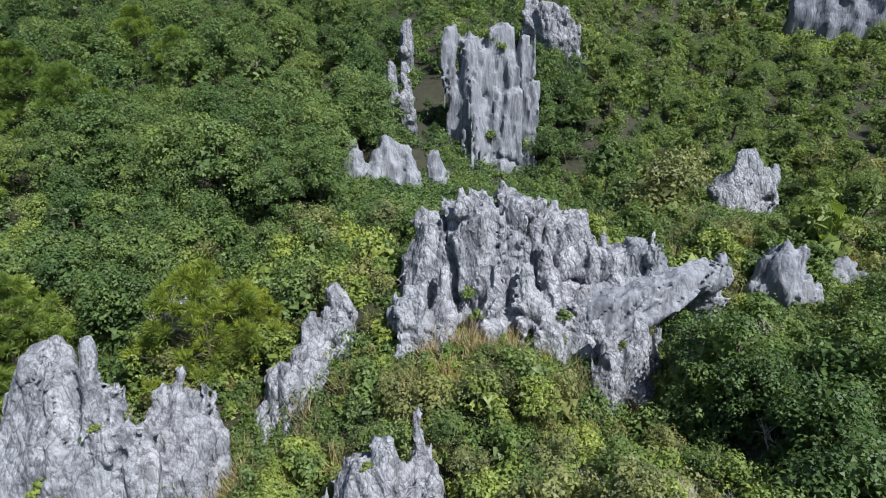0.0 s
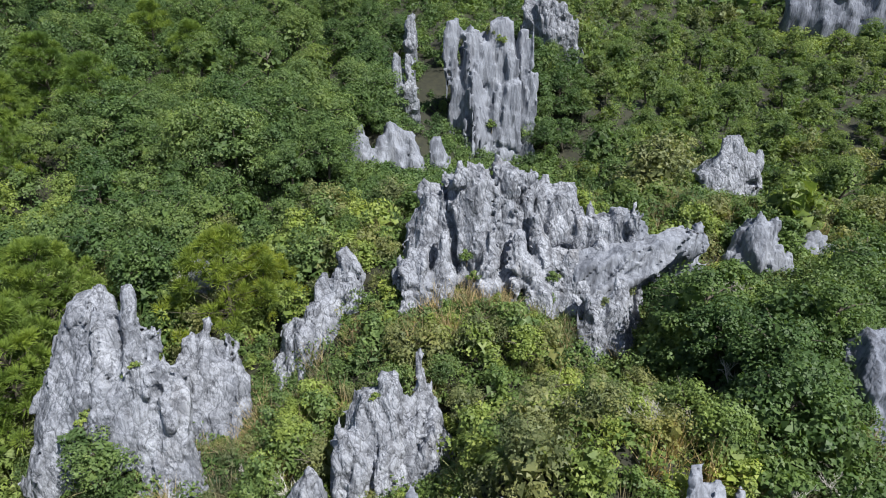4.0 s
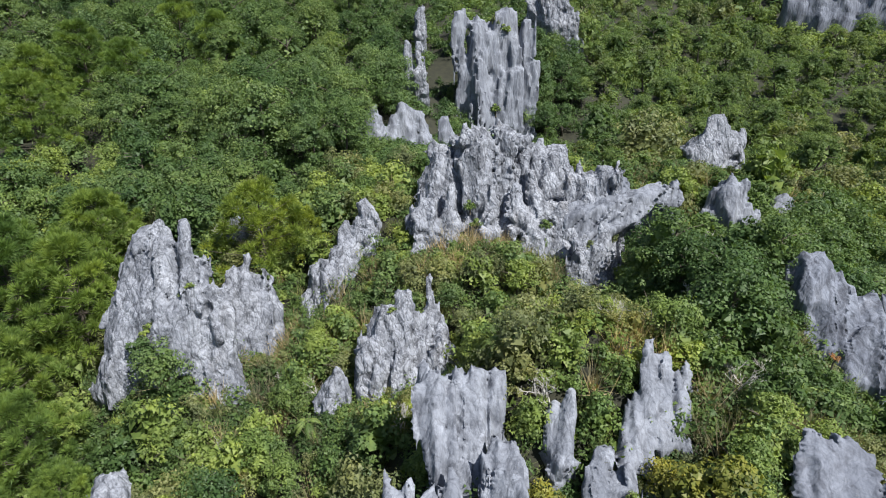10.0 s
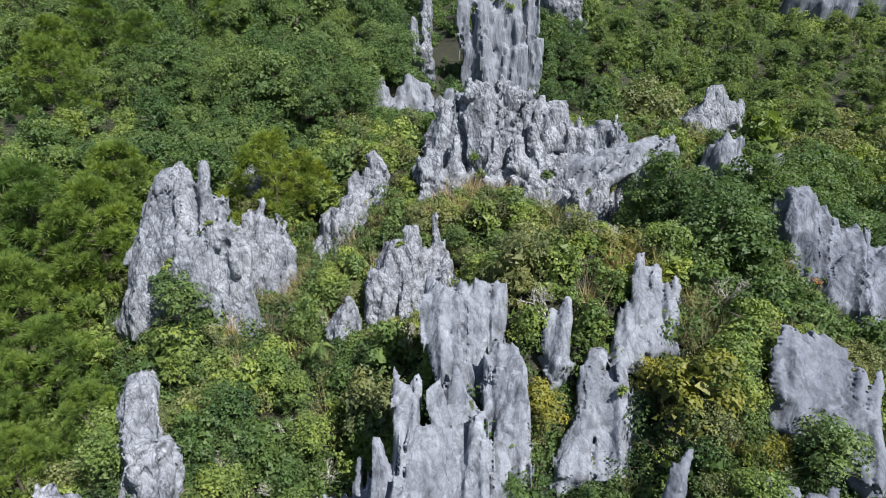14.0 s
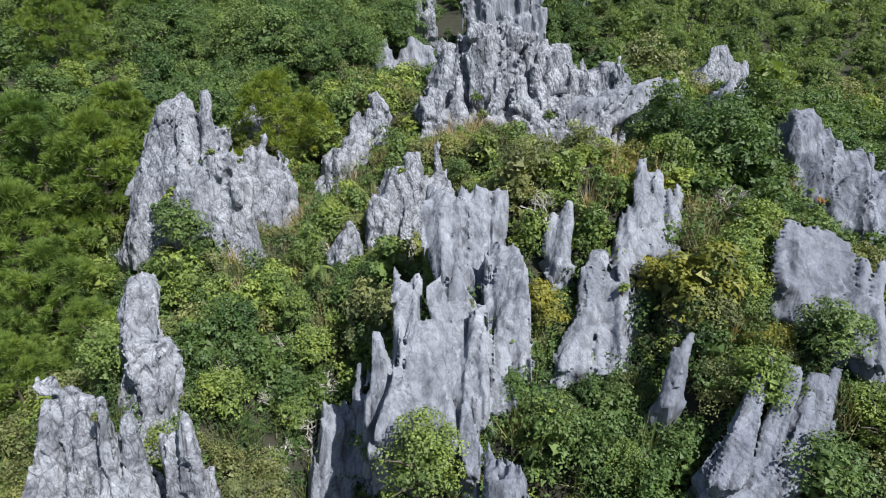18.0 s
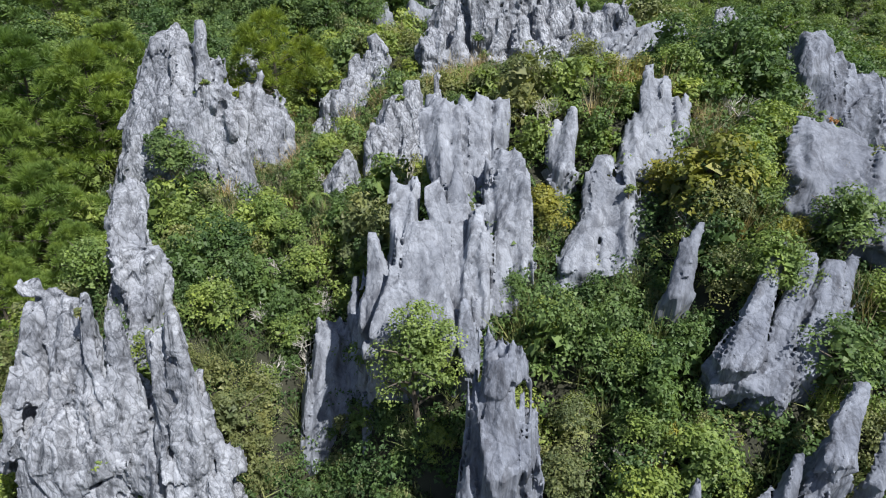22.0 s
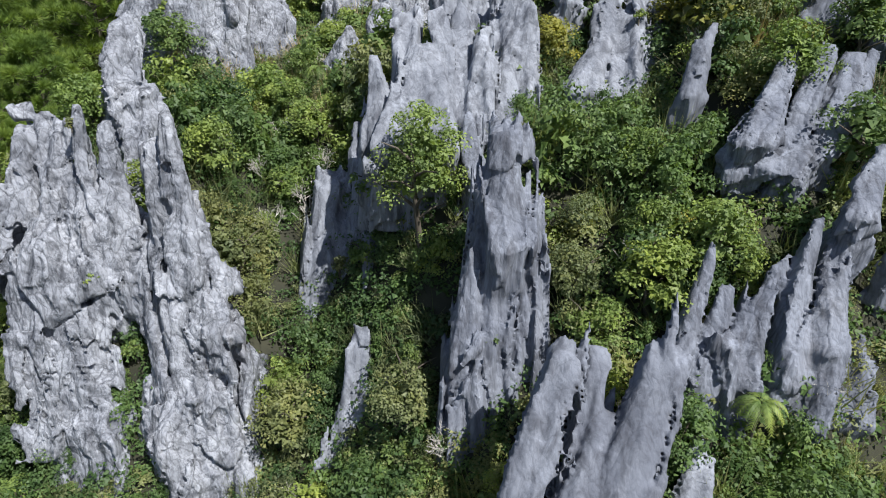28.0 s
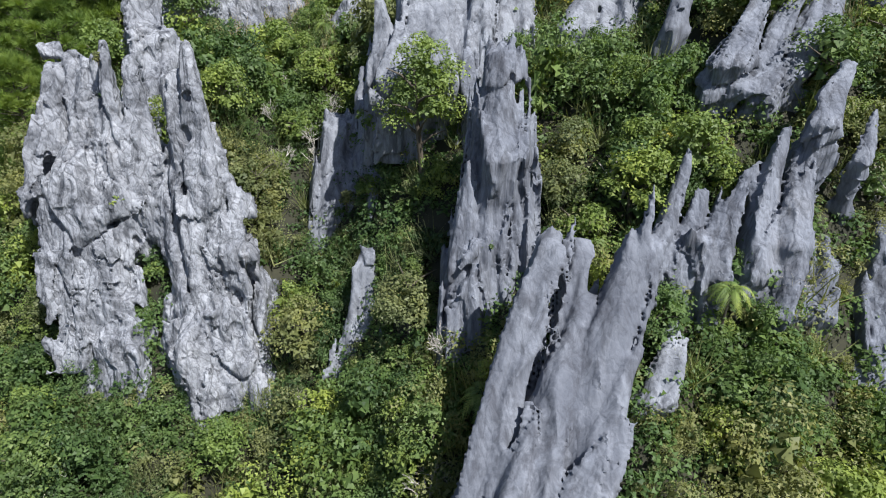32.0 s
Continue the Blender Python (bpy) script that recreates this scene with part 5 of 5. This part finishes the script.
carpet("hill_creepers", "low green growth in front of the upper rocks", -30, 50, 38, 92, 1.25, 1.05, 5.0, M_LEAF, 520, 210, 0.20)
carpet("hill_seedlings", "dark green seedlings covering the upper slope", -30, 50, 38, 92, 2.7, 1.3, 1e9, M_LEAF_DEEP, 525, 210, 0.14)
carpet("side_seedlings", "dark green seedlings under the hillside trees", -100, -28, 36, 120, 4.6, 1.9, 1e9, M_LEAF_DEEP, 535, 190, 0.14)
carpet("upper_seedlings", "dark green seedlings under the upper woods", -30, 70, 90, 150, 3.8, 2.3, 1e9, M_LEAF_DEEP, 540, 170, 0.16)
carpet("far_creepers", "low green growth below the far cliff", 60, 130, 105, 152, 2.2, 2.0, 7.0, M_LEAF_LIGHT, 530, 170, 0.22)


def tuft_shape(seed, blades, length, width, spread=0.45):
    r = np.random.default_rng(seed)
    at = r.normal(0, 0.16, (blades, 3)) * np.array([1, 1, 0])
    return sprays(at, np.tile([0.0, 0.0, 1.0], (blades, 1)), 1, length, width, r, spread)


# grass: straw-pale on the dry shoulders, green elsewhere
xs, ys = jittered(-30, 36, -12, 40, 0.75, rng)
gap = clear_of_rock(xs, ys)
dry = np.exp(-((xs + 8.3) / 3.0) ** 2 - ((ys - 18) / 5) ** 2) + np.exp(-((xs - 12) / 9) ** 2 - ((ys - 36) / 5) ** 2) + 0.8 * np.exp(-((xs - 2) / 5) ** 2 - ((ys - 24) / 3) ** 2) + 0.7 * np.exp(-((xs - 12) / 4) ** 2 - ((ys - 8) / 4) ** 2)
p = rng.random(len(xs))
sel = (gap > 0) & (p < 0.95 * dry)
tufts = [tuft_shape(300 + k, 60, 1.1, 0.03) for k in range(6)]
spread_out("dry_grass", "straw-coloured tall dry grass on the rocky shoulder", "grass", xs[sel], ys[sel], rng.uniform(0.9, 1.6, sel.sum()), tufts, M_STRAW, rng, 0.0)
sel = (gap > 0.1) & (p > 0.86 - 0.10 * (ys < 9)) & in_view(xs, ys)
tufts = [tuft_shape(320 + k, 60, 0.95, 0.035, 0.6) for k in range(6)]
spread_out("green_grass", "tall arching green grass between the shrubs", "grass", xs[sel], ys[sel], rng.uniform(0.8, 1.5, sel.sum()), tufts, M_GRASS, rng, 0.0)

# woods further up the hillside
xs, ys = jittered(-100, 130, 37, 150, 3.2, rng)
keep = in_view(xs, ys, 8) & (clear_of_rock(xs, ys) > 0.4) & (rng.random(len(xs)) < 0.86)
xs, ys = xs[keep], ys[keep]
patch = zone_noise(xs, ys, 14.0, 7)
right = xs > 12 + 0.04 * ys + rng.normal(0, 3, len(xs))
open_gap = fbm(np.stack([xs / 5.0, ys / 5.0, np.zeros(len(xs))], 1) + 40, 2)
keep = right | (open_gap > 0.43)
xs, ys, patch, right = xs[keep], ys[keep], patch[keep], right[keep]
size = (1.0 + 2.4 * rng.random(len(xs)) ** 1.7) * np.where(patch > 0.5, 1.1, 0.85) * np.where(right, 1.0, 0.85)
size = np.minimum(size, np.clip(headroom(xs, ys, 1.6), 1.3, 99) / 1.9)
near = ys < 74
far_kinds = (
    ("hill_woods", "dark mixed green woods on the upper slope", M_LEAF_DEEP, (patch < 0.51) & (patch >= 0.42) & ~right, 0.105, 0.62),
    ("light_hill_woods", "fresh green thicket on the upper slope", M_LEAF, (patch < 0.42) & ~right, 0.10, 0.60),
    ("deep_hill_woods", "dark green woods on the upper slope", M_LEAF_DEEP, (patch >= 0.51) & ~right, 0.105, 0.62),
    ("pale_hill_woods", "feathery pale green woods on the far slope", M_NEEDLE_LIGHT, right & (patch < 0.50), 0.15, 0.30),
    ("feathery_hill_woods", "feathery mid-green woods on the far slope", M_NEEDLE, right & (patch >= 0.50) & (patch < 0.6), 0.15, 0.30),
    ("olive_hill_woods", "olive thicket on the far slope", M_LEAF_OLIVE, right & (patch >= 0.6), 0.10, 0.55),
)
for i, (name, label, mat, sel, leaf, slim) in enumerate(far_kinds):
    for band, wide, count in ((near, 1.0, 1050), (~near, 1.3, 520)):
        if not (sel & band).any():
            continue
        shapes = [shrub_shape(200 + 10 * i + k, count, leaf * wide, slim, 1.0, 1.7, 20, 0.28, 0.5 if slim < 0.4 else 0.8) for k in range(7)]
        spread_out(name, label, "woods", xs[sel & band], ys[sel & band], size[sel & band], shapes, mat, rng, 0.3)

# the mountainside beyond
xs, ys = jittered(-160, 260, 150, 300, 9.5, rng)
keep = in_view(xs, ys, 20)
xs, ys = xs[keep], ys[keep]
shapes = [shrub_shape(260 + k, 260, 0.18, 0.6, 1.0, 1.2, 20, 0.26) for k in range(5)]
spread_out("mountain_woods", "distant green woods on the mountainside", "woods", xs, ys, rng.uniform(4.5, 7.5, len(xs)), shapes, M_LEAF, rng, 1.0)

# ---- single trees ----
PROTO = {
    "green": [broadleaf("broadleaf_tree", "round broadleaf tree with mid-green leaves", 400 + k, 1.9, 2.4, 1900, 0.16, 0.58, M_LEAF, 1.3) for k in range(3)],
    "deep": [broadleaf("broadleaf_tree", "dense dark green broadleaf tree", 410 + k, 2.1, 2.6, 2000, 0.17, 0.60, M_LEAF_DEEP, 1.4) for k in range(3)],
    "light": [broadleaf("broadleaf_tree", "light green broadleaf tree with loose crown", 420 + k, 1.7, 2.2, 1600, 0.16, 0.58, M_LEAF_LIGHT, 1.2) for k in range(3)],
    "big_green": [broadleaf("broadleaf_tree", "wide spreading tree with mid-green leaves in billows", 500 + k, 3.9, 4.8, 4600, 0.20, 0.58, M_LEAF, 2.2, 46, lobe=0.23) for k in range(3)],
    "big_deep": [broadleaf("broadleaf_tree", "wide spreading tree with dark green leaves in billows", 504 + k, 4.0, 5.0, 4600, 0.20, 0.60, M_LEAF_DEEP, 2.3, 46, lobe=0.23) for k in range(3)],
    "olive": [broadleaf("small_tree", "dull olive small-leaved tree", 430 + k, 1.6, 2.0, 1900, 0.13, 0.55, M_LEAF_OLIVE, 1.1) for k in range(2)],
    "yellow": [broadleaf("yellowing_tree", "small tree with yellowing leaves among green shrubs", 440 + k, 1.3, 1.8, 1500, 0.14, 0.55, M_LEAF_YELLOW, 0.35, 20) for k in range(2)],
    "rust": [broadleaf("rusty_shrub", "small shrub with rust-orange leaves", 450, 0.5, 0.6, 220, 0.17, 0.45, M_LEAF_RUST, 0.4, 5, "shrub")],
    "pine": [pine("pine_tree", "bright green pine with soft puffs of long needles", 460 + k, 7.0, 3.5, M_PINE, 160, 150) for k in range(3)],
    "far_pine": [broadleaf("pine_tree", "feathery green pine on the far slope", 480 + k, 2.8, 4.2, 2700, 0.23, 0.26, M_NEEDLE, 2.4, 34, "pine tree", 0.28, 0.42) for k in range(2)],
    "far_pale_pine": [broadleaf("pine_tree", "feathery yellow-green pine on the far slope", 485 + k, 2.8, 4.0, 2700, 0.23, 0.26, M_NEEDLE_LIGHT, 2.2, 34, "pine tree", 0.28, 0.42) for k in range(2)],
    "pale_pine": [pine("pine_tree", "yellow-green pine with feathery needle tufts", 470 + k, 5.6, 3.3, M_PINE_YELLOW, 120, 90) for k in range(2)],
}


def put(kind, x, y, size=1.0, sink=0.15):
    some = PROTO[kind]
    return plant(some[rng.integers(len(some))], x, y, size, rng.uniform(0, 360), sink)


put("pale_pine", -12.1, 26.3, 1.1)
put("pale_pine", -10.4, 27.6, 0.75)
for x, y, s in ((-22, 21.5, 1.15), (-26.5, 22.5, 1.2), (-24, 16, 1.05), (-28.5, 17, 1.15), (-20.6, 13, 0.9), (-25, 10.5, 1.0), (-19.6, 7.5, 0.75), (-31, 12, 1.1), (-22, 5, 0.8), (-29.5, 6.5, 1.0), (-26, 3, 0.9), (-33, 17, 1.15), (-17.6, 10.5, 0.6), (-23, 27, 1.0), (-36, 42, 1.1), (-40, 50, 1.2), (-34, 56, 1.2), (-42, 62, 1.3), (-30, 72, 1.2), (-38, 80, 1.2)):
    put("pine", x, y, s)
tall_one = broadleaf("tall_shrub", "tall narrow light green tree with stacked leaf clumps", 490, 1.85, 3.6, 4200, 0.12, 0.58, M_LEAF_LIGHT, 2.3, 52, lobe=0.24)
tall_one.matrix_world = pose(-0.75, 1.0, float(ground([-0.75], [1.0])[0]) - 0.2)
put("yellow", 9.05, 5.3, 1.65)
put("yellow", 3.6, 6.2, 0.95)
put("yellow", 10.9, 3.4, 0.6)
put("yellow", 6.6, -1.2, 0.6)
put("yellow", 7.9, 6.6, 0.9)
put("green", -14.9, 16.2, 0.95)
put("olive", -0.9, -3.1, 0.85)
put("green", 12.55, 3.0, 0.8)
put("green", 11.15, -0.7, 0.85)
put("yellow", 11.3, 3.6, 0.55)
put("green", 5.7, -6.1, 0.6)
put("deep", 8.0, -6.9, 0.5)
put("green", 9.2, -6.6, 0.5)
put("rust", 6.3, -1.8, 1.0)

for x, y, s in ((9.5, 74, 1.1), (11.5, 73, 1.2), (13.5, 74.5, 1.1), (12.0, 76.5, 1.2), (10.5, 79, 1.1), (14.8, 77.5, 1.2), (13.0, 80, 1.1), (16.2, 75, 1.1), (16.6, 80.5, 1.1), (11.8, 82.5, 1.0), (9.8, 70.5, 1.0), (12.2, 69.5, 1.1), (14.6, 70.5, 1.0), (14.4, 83.0, 0.9), (17.8, 78, 1.0)):
    put(("deep", "green", "deep")[int(x * 2) % 3], x, y, 1.15 * s)

spots = []


def scatter(number, x0, x1, y0, y1, kinds, lo, hi, apart, away):
    tries = 0
    while number and tries < 6000:
        tries += 1
        x, y = rng.uniform(x0, x1), rng.uniform(y0, y1)
        if not in_view(x, y, 2) or clear_of_rock(np.array([x]), np.array([y]))[0] < away:
            continue
        if any((x - a) ** 2 + (y - b) ** 2 < apart * apart for a, b in spots):
            continue
        if headroom([x], [y], 1.8)[0] < 3.9 * hi * (1.3 if kinds[0][:3] == 'far' else 1.7 if kinds[0][:3] == 'big' else 1.0):
            continue
        spots.append((x, y))
        put(kinds[rng.integers(len(kinds))], x, y, rng.uniform(lo, hi))
        number -= 1


scatter(34, -34, -16, 28, 44, ("green", "deep", "light"), 1.0, 1.3, 2.2, 1.5)
scatter(46, -36, -4, 42, 64, ("big_deep", "big_green", "big_deep", "big_green"), 0.75, 1.25, 3.4, 1.5)
scatter(26, 12, 26, 10, 27, ("deep", "green", "deep"), 0.8, 1.25, 2.0, 1.2)
scatter(30, 2, 16, -4, 8, ("light", "green", "light", "olive"), 0.55, 0.85, 1.5, 0.9)
scatter(22, -16, -1, -6, 14, ("deep", "green", "light", "olive"), 0.6, 0.95, 1.9, 1.0)
scatter(22, -10, 12, 12, 27, ("light", "green", "olive"), 0.5, 0.85, 1.9, 1.3)
scatter(18, -24, 18, -13, -6, ("green", "deep", "light"), 0.7, 1.0, 2.4, 1.2)
scatter(66, -74, -6, 60, 115, ("big_deep", "big_deep", "far_pine", "big_green"), 0.9, 1.4, 4.6, 2.0)
scatter(80, 14, 100, 40, 125, ("far_pale_pine", "far_pine", "far_pale_pine"), 0.8, 1.35, 4.2, 2.0)

# ---- plants that grow on the rocks ----
PROTO["ledge"] = [broadleaf("ledge_shrub", "small green shrub rooted in a crack of the rock", 600 + k, 0.75, 0.8, 360, 0.19, 0.58, m, 0.1, 9, "shrub") for k, m in enumerate((M_LEAF, M_LEAF_LIGHT, M_LEAF_OLIVE))]


def root_on(x, y, z, size):
    some = PROTO["ledge"]
    return plant(some[rng.integers(3)], x, y, size, rng.uniform(0, 360), 0.25 * size, z)


for x, y, z, size in ((1.29, 26.41, 14.65, 0.7), (1.72, 25.96, 13.62, 0.8), (6.07, 25.93, 13.63, 0.7), (9.07, 26.55, 13.41, 0.9)):
    root_on(x, y, z, size)
for x, y, z, size in ((8.58, 23.98, 12.98, 0.8), (5.8, 25.49, 12.59, 0.8), (2.67, 25.21, 12.78, 0.8), (10.4, 26.1, 12.65, 0.7)):
    root_on(x, y, z, size)
for x, y, z, size in ((-13.64, 18.41, 13.2, 0.4), (-15.77, 17.55, 11.0, 0.9), (-15.91, 16.85, 10.43, 1.2), (-14.11, 18.44, 12.68, 0.35), (-2.84, 16.83, 12.85, 0.4)):
    root_on(x, y, z, size)
for x, y, z, size in ((5.32, 72.11, 20.99, 1.3), (5.58, 69.04, 10.85, 1.2), (6.4, 71.6, 20.2, 1.2), (4.4, 70.2, 12.0, 1.2)):
    root_on(x, y, z, size)
for x, y, z, size in ((-12.0, 1.8, 9.01, 0.35), (-11.13, -0.49, 4.68, 0.45), (-10.2, -0.57, 2.07, 0.6), (-10.57, -0.5, 0.2, 0.75), (-9.9, -1.2, -0.9, 0.8)):
    root_on(x, y, z, size)
for x, y, z, size in ((-8.63, 1.02, 8.96, 0.28), (-7.45, -1.51, 0.25, 0.35), (-8.75, -1.93, 0.44, 0.3), (-2.81, 3.13, 6.68, 1.0), (-2.29, 3.17, 4.71, 1.0)):
    root_on(x, y, z, size)
for x, y, z, size in ((-3.04, 2.6, 4.28, 0.9), (-2.51, 1.26, 2.52, 0.9), (-3.99, 3.03, 3.57, 0.6), (1.44, -3.23, 4.82, 0.35), (0.75, 5.93, 11.29, 0.45), (6.46, 5.93, 12.15, 0.4)):
    root_on(x, y, z, size)


# ---- bare and dead wood ----
def bare_shrub(seed, height):
    """A leafless bush: bleached stems that fork three times."""
    r = np.random.default_rng(seed)
    thing = tagged(new("bare_shrub"), "leafless shrub with bleached grey twigs", "shrub")
    for k in range(4):
        pieces = []

        def grow(at, way, length, thick, depth):
            end = at + way * length
            mid = (at + end) / 2 + r.normal(0, 0.05, 3) * length
            pieces.append(tube([at, mid, end], [thick, thick * 0.8, thick * 0.55], 5))
            if depth:
                for j in range(3):
                    w = way + r.normal(0, 0.55, 3) + np.array([0, 0, 0.15])
                    grow(mid + (end - mid) * r.uniform(0.2, 1.0), w / np.linalg.norm(w), length * r.uniform(0.5, 0.75), thick * 0.55, depth - 1)

        w = np.array([r.normal(0, 0.45), r.normal(0, 0.45), 1.0])
        grow(np.array([r.normal(0, 0.05), r.normal(0, 0.05), -0.2]), w / np.linalg.norm(w), height * 0.45, 0.022 * height, 3)
        v, f = joined(pieces)
        stem = new("stem", mesh_of("stem", v, f, M_TWIG, True))
        stem.parent = thing
    return thing


PROTO["bare"] = [bare_shrub(620 + k, 1.6) for k in range(3)]
for x, y, size in ((17.0, 20.0, 1.5), (17.9, 20.6, 1.3), (5.4, -2.0, 1.2), (6.0, -1.8, 1.1), (-7.5, 9.0, 1.1), (-9.5, 6.5, 1.2), (-4.5, -3.4, 1.0), (0.2, -4.2, 1.0), (9.5, -4.6, 1.0), (12.8, -2.0, 1.1), (16.5, 26.0, 1.3)):
    put("bare", x, y, size, 0.0)
for k in range(60):
    x, y = rng.uniform(-16, 18), rng.uniform(-8, 30)
    if clear_of_rock(np.array([x]), np.array([y]))[0] > 0.5 and headroom([x], [y], 1.0)[0] > 2.2:
        put("bare", x, y, rng.uniform(0.8, 1.2), -0.2)


# ---- palms and ferns ----
def palm(seed, fronds, length, name="palm", label="clump of arching yellow-green palm fronds", mat=None, drop=0.4):
    r = np.random.default_rng(seed)
    thing = tagged(new(name), label, "palm")
    v, f = tube([(0, 0, -drop), (0.02, 0, 0.5 * length)], [0.07 * length, 0.05 * length], 8)
    stem = new("trunk", mesh_of("trunk", v, f, M_BARK, True))
    stem.parent = thing
    for k in range(fronds):
        a = 2 * math.pi * (k + r.uniform(-0.3, 0.3)) / fronds
        rise = r.uniform(0.25, 0.95)
        s = np.linspace(0, 1, 9)
        out = length * s * (1 - 0.15 * s)
        up = 0.45 * length + length * (rise * s - 1.05 * s ** 2)
        line = np.stack([np.cos(a) * out, np.sin(a) * out, up], 1)
        pieces = [tube(line, list(0.016 * length * (1.1 - s)), 4)]
        side = np.array([-math.sin(a), math.cos(a), 0])
        for i in range(2, 9):
            for sgn in (-1, 1):
                for half in (0.0, 0.5):
                    at = line[i] - (line[i] - line[i - 1]) * half
                    fwd = (line[i] - line[i - 1]) / np.linalg.norm(line[i] - line[i - 1])
                    way = side * sgn * 0.8 + fwd * 0.6 - np.array([0, 0, 0.35])
                    L = length * 0.34 * (1.1 - 0.6 * s[i])
                    wv = fwd * 0.035 * length
                    pieces.append((np.array([at - wv, at + wv, at + way * L]), np.array([[0, 1, 2]])))
        v, f = joined(pieces)
        frond = new("frond", mesh_of("frond", v, f, mat or M_LEAF_LIGHT))
        frond.parent = thing
    return thing


PROTO["palm"] = [palm(640, 13, 1.15)]
PROTO["fern"] = [palm(650, 9, 0.9, "tree_fern", "low fern with arching green fronds", M_LEAF_LIGHT)]
tall_palm = palm(645, 15, 0.66, mat=M_LEAF_LIGHT, drop=4.7 - float(ground([7.4], [-5.7])[0]) + 0.3)
tall_palm.matrix_world = pose(7.45, -5.7, 4.75)
plant(PROTO["palm"][0], 7.2, -7.6, 0.8, 200, 0.0, 0.6)
for x, y, size in ((2.1, 12.0, 1.0), (3.2, 11.4, 0.8), (-6.6, 13.0, 0.9), (14.2, 0.6, 1.0), (13.4, -4.0, 0.9), (-8.2, -6.2, 1.0), (-13.4, -4.6, 0.9), (1.4, -6.2, 0.9)):
    put("fern", x, y, size, -0.7)
for x, y, size in ((-13.6, -6.4, 0.7), (-14.6, 10.4, 0.8), (-13.8, 9.6, 0.6), (17.2, 13.2, 0.6)):
    put("rust", x, y, size, -0.8)

for some in PROTO.values():
    for proto in some:
        discard(proto)
